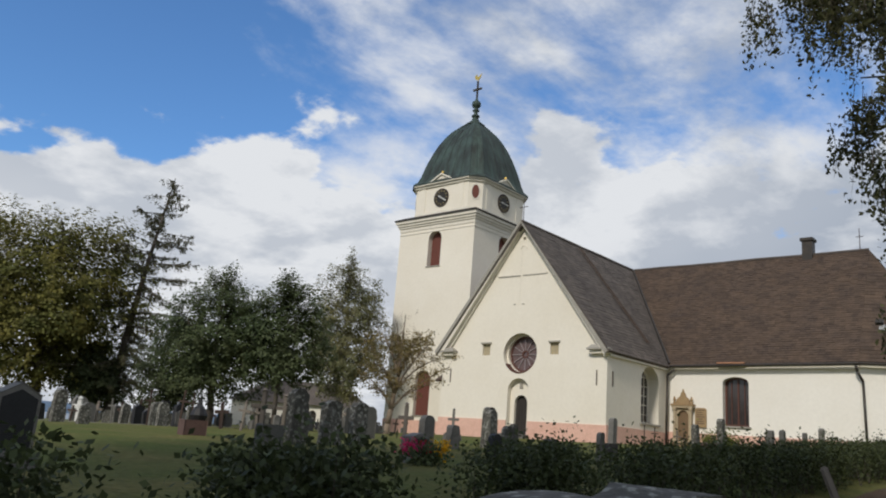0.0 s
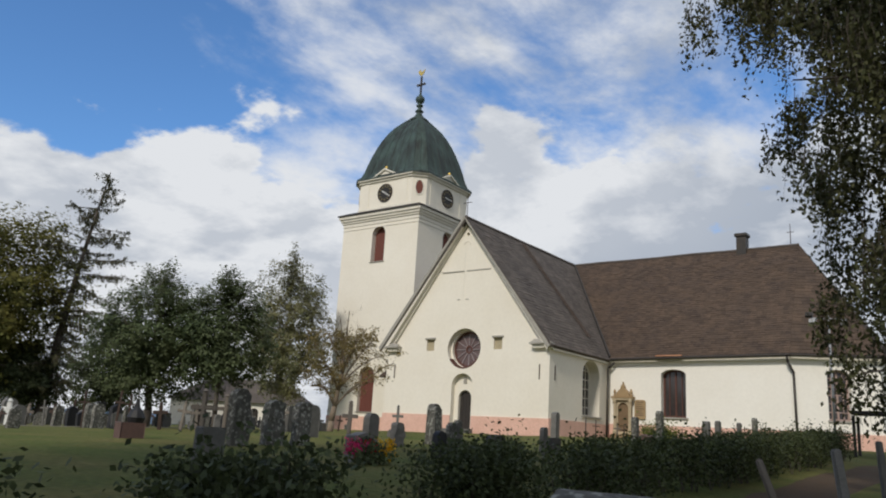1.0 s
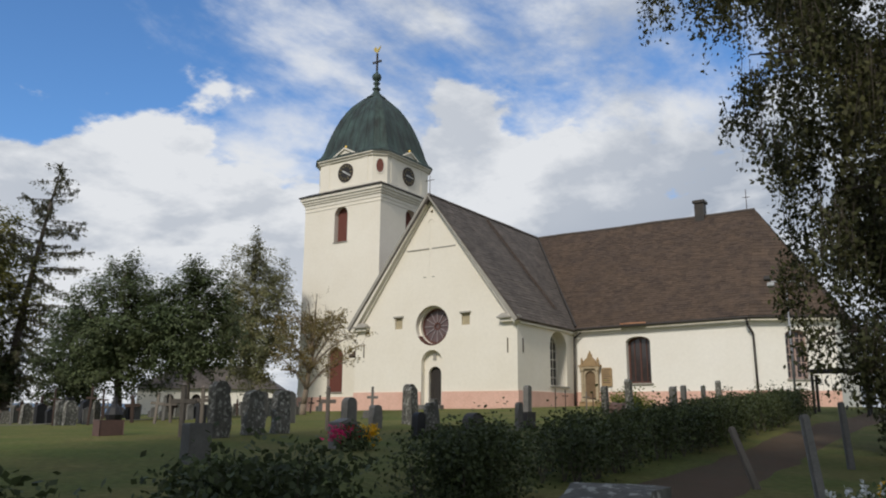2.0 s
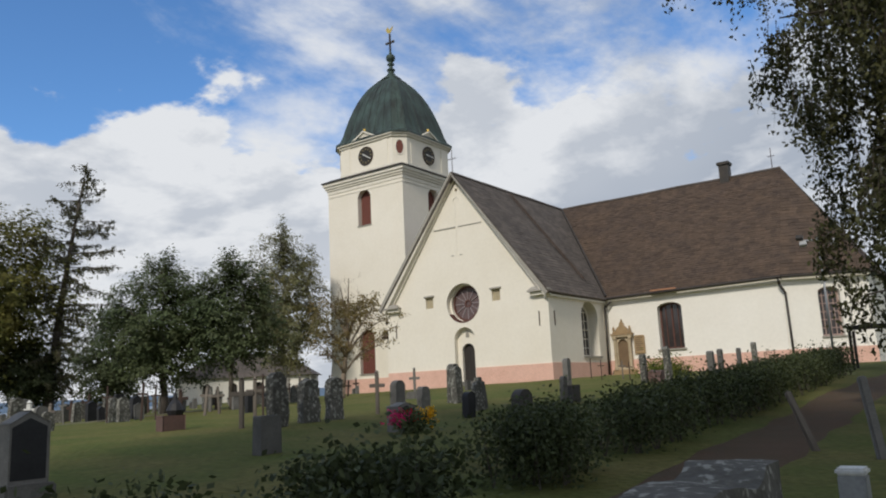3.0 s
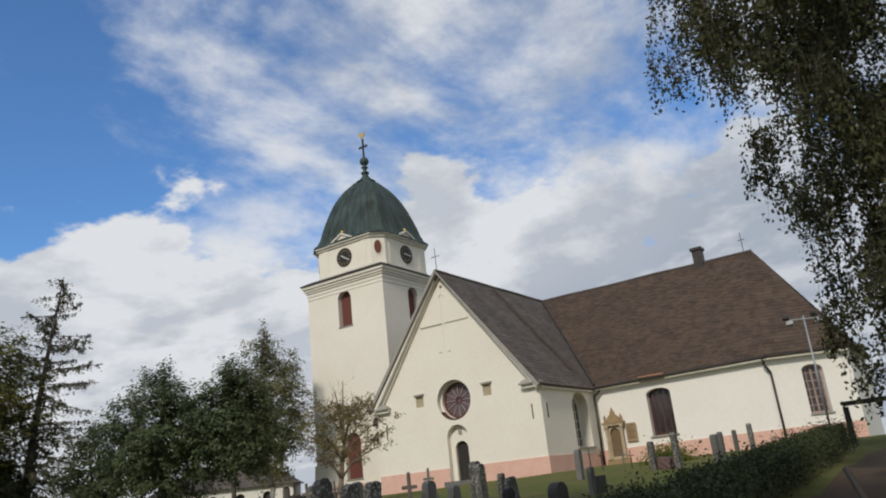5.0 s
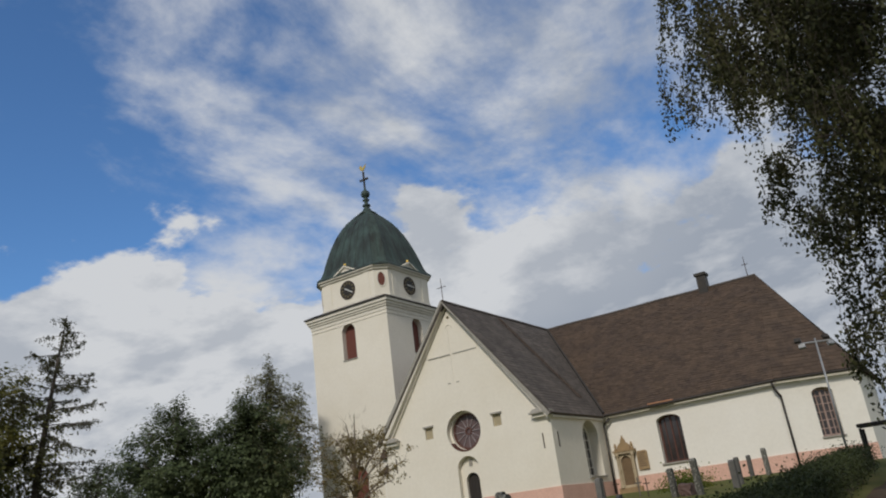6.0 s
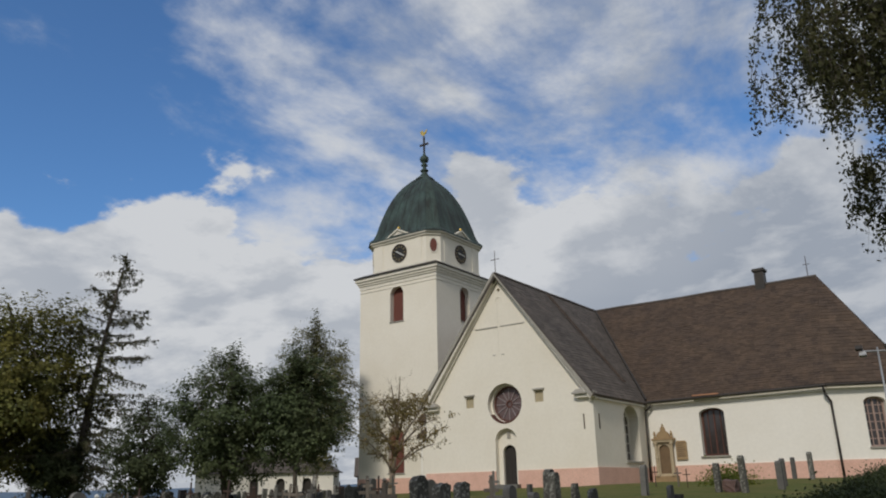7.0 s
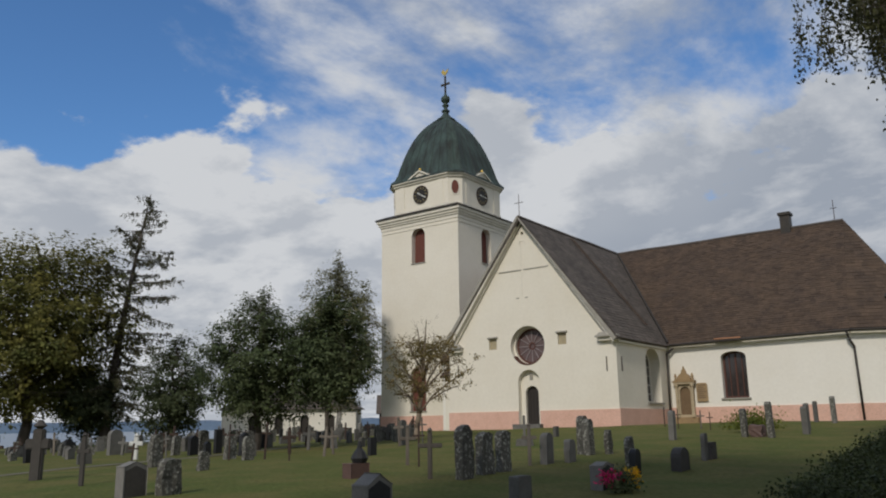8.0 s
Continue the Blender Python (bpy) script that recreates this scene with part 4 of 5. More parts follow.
def broadleaf(label, x, y, height, rad, crown_low, leaf, bark, seed, tips=600, per=36, size=0.12, trunk_r=0.16, squash=1.0, top_pow=1.0, spray=0.2, droop=0.2, limbs=14, open_=0.12, group=""):
    """A tree: tapered trunk, limbs with side branches, and leafy twig ends that fill an uneven crown with gaps."""
    rng, nr = random.Random(seed), np.random.default_rng(seed)
    gz = ground_z(x, y)
    ob = thing("tree", x, y, gz - 0.05, label, "tree", group)
    h, lo = height - gz, crown_low - gz
    mid, half = (lo + h) / 2, (h - lo) / 2

    def shell(v, k):
        """A point of the crown along the unit vector v, k of the way out; lumps make the outline uneven."""
        lump = 1 + 0.30 * noise.noise(v * 2.1 + Vector((seed, 0, 0))) + 0.16 * noise.noise(v * 5.2 + Vector((0, seed, 0)))
        taper = (1 - v.z) ** (top_pow - 1.0) if v.z > 0 and top_pow > 1 else 1.0
        k *= lump
        return Vector((v.x * rad * taper * k, v.y * rad * squash * taper * k, mid + v.z * half * (k if v.z < 0 else min(k, 1.04))))

    def aim():
        v = Vector((rng.gauss(0, 1), rng.gauss(0, 1), rng.gauss(0, 1)))
        return v.normalized()
    top = Vector((rng.uniform(-0.1, 0.1) * rad, rng.uniform(-0.1, 0.1) * rad, h * 0.9))
    stem = bent((0, 0, -0.15), top, rng, 0.05, 7)
    bm = bmesh.new()
    limb(bm, stem, trunk_r, trunk_r * 0.12, 9)
    part("trunk", bm, bark, ob, smooth=True)
    nodes, segs = [p for p in stem if p.z > lo], []
    for i in range(limbs):
        v = aim()
        e = shell(v, 0.74)
        f = min(0.92, max(max(0.5, lo * 0.85) / top.z, (e.z - 0.55 * math.hypot(e.x, e.y)) / top.z))
        k = f * 7
        s0 = stem[min(6, int(k))].lerp(stem[min(7, int(k) + 1)], k - int(k))
        path = bent(s0, e, rng, 0.16, 5)
        bm = bmesh.new()
        limb(bm, path, trunk_r * 0.36, trunk_r * 0.08, 6)
        part("limb", bm, bark, ob, smooth=True)
        nodes += path[1:]
        for _ in range(6):
            q = path[rng.randint(2, 5)]
            w = shell((Vector((e.x / rad, e.y / rad, (e.z - mid) / half)) + aim() * 0.55).normalized(), rng.uniform(0.7, 0.95))
            side = bent(q, w, rng, 0.15, 3)
            for a, b in zip(side, side[1:]):
                segs.append((a, b, trunk_r * 0.09))
            nodes += side[1:]
    grid = np.array(nodes)
    pts, outs, made = [], [], 0
    while made < tips:
        v = aim()
        k = rng.uniform(0.15, 1.0) ** 0.45
        p = shell(v, k)
        if p.z < lo * 0.8 or noise.noise(p * (2.2 / rad) + Vector((0, 0, seed * 1.7))) > 0.55 - open_ - 0.25 * k:
            if rng.random() < 0.9:
                continue
        made += 1
        near = grid[np.argmin(((grid - np.array(p)) ** 2).sum(1))]
        segs.append((near, p, 0.006 + 0.012 * trunk_r))
        d = np.array(p) - near
        d /= np.linalg.norm(d) + 1e-6
        n = int(per * rng.uniform(0.6, 1.3))
        along = nr.normal(size=(n, 1)) * spray * 1.35
        q = np.array(p) + d * along + nr.normal(size=(n, 3)) * spray * np.array((0.75, 0.75, 0.5)) - np.array((0, 0, 1)) * np.abs(along) * droop
        pts.append(q)
        outs.append(q - np.array((0, 0, mid * 0.8)))
    twig_bundle("twig_mass", segs, bark, ob)
    pts, outs = np.concatenate(pts), np.concatenate(outs)
    cr = new("crown", leaf_mesh("crown", pts, nr.uniform(0.55, 1.35, len(pts)) * size, leaf, nr, droop, out=outs))
    cr.parent = ob
    return ob


broadleaf("small round dark green tree standing among gravestones", -0.9, -20.2, 5.6, 2.55, 0.2, LEAF_GREEN, BARK, 11, 1050, 34, 0.125, 0.16, top_pow=1.2, spray=0.15)
broadleaf("small dark green tree with a slender pale trunk", 2.4, -19.4, 5.35, 1.95, 0.75, LEAF_GREEN, BARK, 12, 760, 34, 0.125, 0.11, top_pow=1.3, spray=0.15)
broadleaf("tall grey-green birch with yellowing leaves beside the tower", -20.9, 4.6, 14.5, 3.7, 1.4, LEAF_BIRCH, BIRCH_BARK, 13, 1150, 34, 0.19, 0.22, top_pow=1.35, spray=0.24, droop=0.7, limbs=20, open_=0.16)
broadleaf("big maple with dark green and yellowing leaves", -38.5, -12.1, 16.2, 7.6, 1.0, LEAF_MAPLE, BARK, 14, 1500, 34, 0.31, 0.45, spray=0.42, limbs=20)
broadleaf("big maple with dark green and yellowing leaves", -44.5, -19.5, 15.8, 7.0, 0.0, LEAF_MAPLE, BARK, 18, 900, 34, 0.31, 0.4, spray=0.42)
broadleaf("low dark leafy tree at the churchyard edge", -24.6, -8.2, 7.1, 2.9, -0.8, LEAF_DEEP, BARK, 15, 560, 34, 0.19, 0.2, top_pow=1.25, spray=0.22)
broadleaf("dark undergrowth tree beneath the larch", -36.0, -8.2, 5.2, 2.7, -0.4, LEAF_DEEP, BARK, 16, 420, 34, 0.24, 0.2, spray=0.3)


def rowan():
    """A thin, half-bare rowan: a crooked trunk, stems fanning up, one long low bough."""
    rng, nr = random.Random(21), np.random.default_rng(21)
    x, y = -0.46, -10.3
    gz = ground_z(x, y)
    ob = thing("tree", x, y, gz - 0.05, "half-bare rowan with rusty olive leaves in front of the tower", "tree")
    across, away = Vector((0.8, 0.6, 0)), Vector((-0.6, 0.8, 0))

    def at(u, w, z):
        return across * u + away * w + Vector((0, 0, z))
    stem = [at(0, 0, -0.15), at(0.02, 0, 0.6), at(0.12, 0.05, 1.3), at(0.22, 0, 2.1), at(0.36, 0, 2.9)]
    bm = bmesh.new()
    limb(bm, stem, 0.17, 0.09, 9)
    part("trunk", bm, ROWAN_BARK, ob, smooth=True)
    boughs = [(4, 0.55, 6.0), (4, 0.05, 5.7), (4, 1.3, 5.2), (4, -0.6, 5.0), (3, 1.9, 4.6), (3, -1.2, 4.2), (2, 2.9, 3.6), (2, 2.2, 2.6), (2, -1.3, 2.9), (3, 0.9, 4.9), (3, -0.9, 3.5), (4, 0.9, 4.3), (3, 2.3, 3.9), (2, -0.9, 2.2), (4, 0.3, 4.6)]
    segs, pts = [], []
    for k, u, z in boughs:
        e = at(u, rng.uniform(-1.1, 1.1), z)
        a = stem[k]
        path = [a, a.lerp(e, 0.25) + Vector((0, 0, 0.3)), a.lerp(e, 0.5) + Vector((0, 0, 0.32 + rng.uniform(-0.1, 0.15))), a.lerp(e, 0.78) + Vector((0, 0, 0.2)), e]
        bm = bmesh.new()
        limb(bm, path, 0.062, 0.016, 6)
        part("limb", bm, ROWAN_BARK, ob, smooth=True)
        for _ in range(11):
            f = rng.uniform(0.8, 4.0)
            j = min(3, int(f))
            q = path[j].lerp(path[j + 1], f - j)
            w = q + across * rng.gauss(0.05, 0.38) + away * rng.gauss(0, 0.35) + Vector((0, 0, rng.uniform(-0.15, 0.75)))
            m = q.lerp(w, 0.5) + Vector((rng.gauss(0, 0.06), rng.gauss(0, 0.06), 0.05))
            segs += [(q, m, 0.017), (m, w, 0.012)]
            for _t in range(3):
                t = w + Vector((rng.gauss(0, 0.2), rng.gauss(0, 0.2), rng.uniform(-0.1, 0.3)))
                segs.append((m.lerp(w, rng.random()), t, 0.008))
                if w.z < 5.0 and rng.random() < 0.78:
                    pts.append(np.array(t) + nr.normal(size=(19, 3)) * np.array((0.13, 0.13, 0.09)))
    twig_bundle("twig_mass", segs, ROWAN_BARK, ob)
    pts = np.concatenate(pts)
    cr = new("crown", leaf_mesh("crown", pts, nr.uniform(0.07, 0.14, len(pts)), LEAF_ROWAN, nr, 0.3))
    cr.parent = ob


rowan()


def larch():
    """A tall leaning larch with sparse, drooping branches."""
    rng, nr = random.Random(31), np.random.default_rng(31)
    x, y = -34.9, -7.3
    gz = ground_z(x, y)
    ob = thing("tree", x, y, gz - 0.1, "tall leaning larch with sparse drooping needled branches", "tree")
    H = 19.8 - gz
    lean = Vector((1.6, 1.6, 0))

    def axis(f):
        return lean * f ** 1.5 + Vector((0, 0, H * f))
    bm = bmesh.new()
    limb(bm, [axis(i / 12) for i in range(13)], 0.42, 0.03, 9)
    part("trunk", bm, BARK, ob, smooth=True)
    pts, vs, fs = [], [], []
    for i in range(150):
        f = 0.12 + 0.87 * (i + rng.random()) / 150
        l = (1 - f) ** 0.62 * 6.0 * rng.uniform(0.22, 1.3) + 0.35
        a = rng.uniform(0, math.tau)
        d = Vector((math.cos(a), math.sin(a), 0))
        s = axis(f)
        up = rng.uniform(0.0, 0.35) if f > 0.55 else rng.uniform(-0.25, 0.12)
        path = [s + d * l * k + Vector((0, 0, l * (up * k - 0.32 * k * k + (0.22 * k ** 3)))) for k in (0, 0.3, 0.55, 0.8, 1.0)]
        bm = bmesh.new()
        limb(bm, path, 0.05 * (1.15 - f) + 0.015, 0.008, 5)
        part("branch", bm, BARK, ob)
        m = int(l * 8)
        for _ in range(m):
            k = rng.uniform(0.15, 1.0)
            j = min(3, int(k * 4)); q = path[j].lerp(path[j + 1], k * 4 - j) if k < 1 else path[-1]
            tw = Vector((rng.uniform(-0.5, 0.5), rng.uniform(-0.5, 0.5), rng.uniform(-0.95, 0.05))) * rng.uniform(0.4, 1.0)
            b0 = len(vs)
            vs += [tuple(q), tuple(q + Vector((0.02, 0.02, 0))), tuple(q + tw)]
            fs.append((b0, b0 + 1, b0 + 2))
            n = 6
            u = nr.uniform(0, 1, (n, 1))
            pts.append(np.array(q) + u * np.array(tw) + nr.normal(size=(n, 3)) * 0.06)
    me = bpy.data.meshes.new("twig_mass"); me.from_pydata(vs, [], fs); me.materials.append(BARK)
    tw = new("twig_mass", me); tw.parent = ob; tagged(tw, kind="stuff")
    pts = np.concatenate(pts)
    cr = new("needles", leaf_mesh("needles", pts, nr.uniform(0.10, 0.2, len(pts)), LEAF_LARCH, nr, 0.4, 1.2))
    cr.parent = ob
    tagged(cr, kind="stuff")


larch()


def weeping_birch():
    """The big birch whose hanging twigs reach into the view."""
    rng, nr = random.Random(41), np.random.default_rng(41)
    x, y = 27.4, -21.75
    gz = ground_z(x, y)
    ob = thing("tree", x, y, gz - 0.1, "large weeping birch with dark hanging leafy twigs", "tree")
    bm = bmesh.new()
    limb(bm, [(0, 0, -0.2), (0.05, 0.1, 2.5), (-0.1, 0.2, 5.5), (0.1, 0, 9), (0.2, 0.1, 13.5), (0.25, 0.0, 16.4)], 0.34, 0.05, 12)
    part("trunk", bm, BARK, ob, smooth=True)
    vs, fs, pts = [], [], []
    for i in range(265):
        f = rng.uniform(0.08, 1.22)
        a = rng.uniform(0, math.tau)
        z0 = 13.2 * f
        most = float(np.interp(f, (0.1, 0.25, 0.45, 0.62, 0.8, 1.0, 1.22), (3.4, 3.7, 4.4, 6.5, 7.2, 6.8, 2.5)))
        reach = most * rng.uniform(0.45, 1.0)
        d = Vector((math.cos(a), math.sin(a), 0))
        path = [Vector((0, 0, z0)) + d * reach * k + Vector((0, 0, reach * (0.55 * k - 0.5 * k * k))) for k in (0, 0.3, 0.6, 0.85, 1.0)]
        if i < 60:
            bm = bmesh.new()
            limb(bm, path[:4], 0.06 * (1.35 - f), 0.014, 6)
            part("limb", bm, BARK, ob, smooth=True)
        for _ in range(int(reach * 2.2) + 1):
            k = rng.uniform(0.25, 1.0)
            j = min(3, int(k * 4)); q0 = path[j].lerp(path[j + 1], min(1.0, k * 4 - j))
            q0 = q0 + Vector((rng.uniform(-0.45, 0.45), rng.uniform(-0.45, 0.45), rng.uniform(-0.1, 0.4)))
            whole = rng.uniform(0.7, 2.4)
            if noise.noise(q0 * 0.75) > 0.12 or noise.noise(q0 * 1.7 + Vector((9, 0, 0))) > 0.25:
                continue
            for _s in range(7):
                q = q0 + Vector((rng.gauss(0, 0.16), rng.gauss(0, 0.16), rng.gauss(0, 0.2)))
                low = float(np.interp(math.hypot(q.x, q.y), (0, 2.6, 3.3, 3.7, 4.1, 4.6, 5.6, 6.6, 8.0), (0.4, 1.2, 2.4, 4.6, 6.7, 8.2, 9.7, 10.6, 11.6)))
                ln = min(whole * rng.uniform(0.5, 1.1), max(0.0, q.z - low + rng.uniform(-0.4, 0.4)))
                if ln < 0.2:
                    continue
                sway = Vector((rng.uniform(-0.22, 0.22), rng.uniform(-0.22, 0.22), -1)) * ln
                b0 = len(vs)
                vs += [tuple(q), tuple(q + Vector((0.012, 0.012, 0))), tuple(q + sway)]
                fs.append((b0, b0 + 1, b0 + 2))
                n = int(ln * 17) + 5
                u = nr.uniform(0, 1, (n, 1)) ** 0.9
                pts.append(np.array(q) + u * np.array(sway) + nr.normal(size=(n, 3)) * np.array((0.08, 0.08, 0.06)))
    me = bpy.data.meshes.new("twig_mass"); me.from_pydata(vs, [], fs); me.materials.append(BARK)
    tw = new("twig_mass", me); tw.parent = ob; tagged(tw, kind="stuff")
    pts = np.concatenate(pts)
    cr = new("crown", leaf_mesh("crown", pts, nr.uniform(0.07, 0.135, len(pts)), LEAF_WEEP, nr, 0.9, 1.1))
    cr.parent = ob
    # low shoots round the foot
    k = nr.normal(size=(14000, 3)) * np.array((1.0, 1.0, 0.8)) + np.array((-0.6, 0.0, 1.2))
    k = k[(k[:, 2] > 0.05) & (np.hypot(k[:, 0], k[:, 1]) < 1.9)]
    cr2 = new("undergrowth", leaf_mesh("undergrowth", k, nr.uniform(0.06, 0.12, len(k)), LEAF_WEEP, nr, 0.2))
    cr2.parent = ob
    tagged(cr2, kind="stuff")


weeping_birch()
# a row of unseen trees, added south of the path to shade it
broadleaf("tall unseen tree added to shade the path", 23.2, -46.5, 19.0, 4.2, 5.0, LEAF_GREEN, BARK, 17, 900, 24, 0.36, 0.3, spray=0.45)
broadleaf("tall unseen tree added to shade the path", 27.8, -47.5, 19.0, 4.4, 5.0, LEAF_GREEN, BARK, 19, 900, 24, 0.36, 0.3, spray=0.45)
broadleaf("tall unseen tree added to shade the path", 31.5, -45.0, 17.0, 4.2, 4.0, LEAF_GREEN, BARK, 20, 900, 24, 0.36, 0.3, spray=0.45)


# ---- hedges ----
def hedge(label, line, width, tops, seed, dens=3000, size=0.048):
    """A clipped but shaggy hedge along a line of (x, y): twiggy stems, and leaves filling its body."""
    rng, nr = random.Random(seed), np.random.default_rng(seed)
    x0, y0 = line[0]
    ob = thing("hedge", x0, y0, ground_z(x0, y0), label, "hedge", "hedges along the path")
    base = np.array((x0, y0, ground_z(x0, y0)))
    pts, vs, fs = [], [], []
    for (a, b), (ta, tb) in zip(zip(line, line[1:]), zip(tops, tops[1:])):
        a, b = np.array(a), np.array(b)
        ln = np.linalg.norm(b - a)
        side = np.array((-(b - a)[1], (b - a)[0])) / ln
        for c in range(int(ln * 9)):
            f = rng.random()
            o = rng.uniform(-0.5, 0.5) * width
            p = a + (b - a) * f + side * o
            g = ground_z(p[0], p[1])
            top = ta + (tb - ta) * f + 0.16 * noise.noise((p[0] * 1.3, p[1] * 1.3, seed)) - 0.5 * (o / width) ** 2 * 0.5
            hh = max(0.25, top - g)
            n = int(dens / 9 * hh)
            q = np.empty((n, 3))
            u = nr.uniform(0.06, 1.0, n) ** 0.75
            q[:, :2] = p + nr.normal(size=(n, 2)) * 0.17
            q[:, 2] = g + u * hh + nr.normal(size=n) * 0.05
            pts.append(q)
            for _ in range(3):
                e = np.array((p[0] + rng.uniform(-0.2, 0.2), p[1] + rng.uniform(-0.2, 0.2), g + hh * rng.uniform(0.7, 1.12)))
                k = len(vs)
                vs += [tuple(np.array((p[0], p[1], g - 0.02)) - base), tuple(np.array((p[0] + 0.014, p[1] + 0.014, g - 0.02)) - base), tuple(e - base)]
                fs.append((k, k + 1, k + 2))
                if rng.random() < 0.25:
                    pts.append(e + nr.normal(size=(14, 3)) * np.array((0.05, 0.05, 0.08)) + np.array((0, 0, 0.08)))
    me = bpy.data.meshes.new("stem_mass"); me.from_pydata(vs, [], fs); me.materials.append(BARK)
    st = new("stem_mass", me); st.parent = ob; tagged(st, kind="stuff")
    pts = np.concatenate(pts) - base
    lf = new("leaves", leaf_mesh("leaves", pts, nr.uniform(0.7, 1.4, len(pts)) * size, LEAF_HEDGE, nr, 0.0, out=nr.normal(size=pts.shape)))
    lf.parent = ob
    tagged(lf, kind="stuff")


hedge("dark green shaggy hedge beside the path", [(23.85, -37.95), (24.0, -37.3)], 0.6, [-0.84, -0.78], 51, 15000, 0.042)
hedge("dark green shaggy hedge beside the path", [(23.97, -36.42), (23.98, -35.9), (24.0, -35.28)], 0.8, [-0.84, -0.71, -0.76], 52, 15000, 0.042)
hedge("dark green shaggy hedge beside the path", [(23.15, -32.9), (23.05, -32.0), (22.95, -31.3)], 0.75, [-0.72, -0.60, -0.62], 53, 9000, 0.045)
hedge("long dark green hedge rising towards the choir", [(22.9, -30.5), (22.8, -28.0), (22.65, -23.0), (22.45, -17.0), (22.3, -13.2), (22.25, -10.6)], 0.75, [-0.62, -0.48, -0.26, 0.03, 0.24, 0.38], 54, 3600, 0.055)


# ---- gravestones ----
def rough(bm, amt, seed):
    for v in bm.verts:
        v.co += noise.noise_vector(v.co * 4.0 + Vector((seed, 0, 0))) * amt


def outline_top(kind, w, h):
    k = w / 2
    if kind == "round":
        return [(-k, 0), (k, 0)] + [(k * math.cos(a), h - k * 0.8 + k * 0.8 * math.sin(a)) for a in np.linspace(0, math.pi, 9)]
    if kind == "peak":
        return [(-k, 0), (k, 0), (k, h * 0.86), (0, h), (-k, h * 0.86)]
    if kind == "raw":
        return [(-k, 0), (k, 0), (k * 1.05, h * 0.35), (k * 0.92, h * 0.7), (k * 0.8, h * 0.93), (k * 0.2, h), (-k * 0.5, h * 0.985), (-k * 0.88, h * 0.9), (-k, h * 0.5)]
    return [(-k, 0), (k, 0), (k, h * 0.97), (k * 0.9, h), (-k * 0.9, h), (-k, h * 0.97)]


def gravestone(x, y, kind, w, h, d, mat, label, rz=90.0, lean=(0, 0), plinth=None, amt=0.0, seed=0, front=None):
    z = ground_z(x, y)
    ob = thing("gravestone", x, y, z, label, "gravestone", "gravestones in the churchyard")
    ob.matrix_world = pose(x, y, z, lean[0], lean[1], rz)
    z0 = -0.12
    if plinth:
        bm = bmesh.new(); box(bm, -w * 0.62, w * 0.62, -d * 0.95, d * 0.95, -0.15, 0.13, bevel=0.02)
        part("base", bm, plinth, ob)
        z0 = 0.11
    bm = slab([[(u, v + (z0 if v == 0 else 0)) for u, v in outline_top(kind, w, h)]], facing(0, -d / 2, 1, 0), d)
    if amt:
        bmesh.ops.subdivide_edges(bm, edges=[e for e in bm.edges if e.calc_length() > 0.12], cuts=3, use_grid_fill=True)
        rough(bm, amt * 1.3, seed)
        for v in bm.verts:
            v.co += noise.noise_vector(v.co * 13.0 + Vector((0, seed, 0))) * amt * 0.6
    else:
        bmesh.ops.bevel(bm, geom=[e for e in bm.edges if e.is_manifold and e.calc_face_angle(0) > 0.9], offset=0.012, segments=1, affect="EDGES")
    part("stone", bm, mat, ob)
    if front:
        k = 0.86
        pan = slab([[(u * k, z0 + 0.03 + v * k) if v else (u * k, z0 + 0.06) for u, v in outline_top(kind, w, h - z0)]], facing(0, -d / 2 - 0.006, 1, 0), 0.02)
        part("front_panel", pan, front, ob, "polished dark inscribed face")
    return ob


def grave_cross(x, y, h, w, mat, label, rz=35.0, r=0.045, stone=None, lean=(0, 0)):
    z = ground_z(x, y)
    ob = thing("grave_cross", x, y, z, label, "grave cross", "crosses in the churchyard")
    ob.matrix_world = pose(x, y, z, lean[0], lean[1], rz)
    b = 0.0
    if stone:
        bm = bmesh.new(); box(bm, -0.3, 0.3, -0.2, 0.2, -0.12, 0.22, bevel=0.03, taper=0.85)
        part("base", bm, stone, ob)
        b = 0.2
    bm = bmesh.new(); box(bm, -r, r, -r * 0.8, r * 0.8, b - 0.15, h, bevel=r * 0.25)
    part("upright", bm, mat, ob)
    bm = bmesh.new(); box(bm, -w / 2, w / 2, -r * 0.75, r * 0.75, h * 0.70 - r, h * 0.70 + r, bevel=r * 0.25)
    part("arm", bm, mat, ob)
    if r > 0.03:
        bm = bmesh.new(); lathe(bm, 0, 0, [(r * 0.5, h), (r * 1.3, h + r * 0.5), (r * 0.4, h + r * 1.6)], 8)
        part("cap", bm, mat, ob)
    return ob


RAW = "rough grey gravestone blotched with pale lichen"
SLIM = "slender upright grey gravestone"
gravestone(16.34, -29.65, "raw", 0.36, 0.96, 0.18, GRANITE, "tall " + RAW, lean=(0, -1), amt=0.03, seed=0)
gravestone(16.16, -28.72, "raw", 0.42, 0.80, 0.18, GRANITE, RAW, lean=(0, 1), amt=0.03, seed=1)
gravestone(16.12, -28.0, "raw", 0.36, 0.80, 0.18, GRANITE, RAW, lean=(0, 2), amt=0.03, seed=2)
gravestone(19.26, -32.45, "flat", 0.34, 0.48, 0.14, STONE_GREY, "plain dark grey granite gravestone")
gravestone(19.34, -35.5, "peak", 0.38, 0.80, 0.2, STONE_PALE, "grey granite gravestone with a polished black face and pointed top", plinth=STONE_GREY, front=STONE_BLACK)
gravestone(12.55, -34.05, "peak", 0.44, 0.58, 0.22, STONE_PALE, "pale-edged granite gravestone with a dark smooth face", front=STONE_DARK)
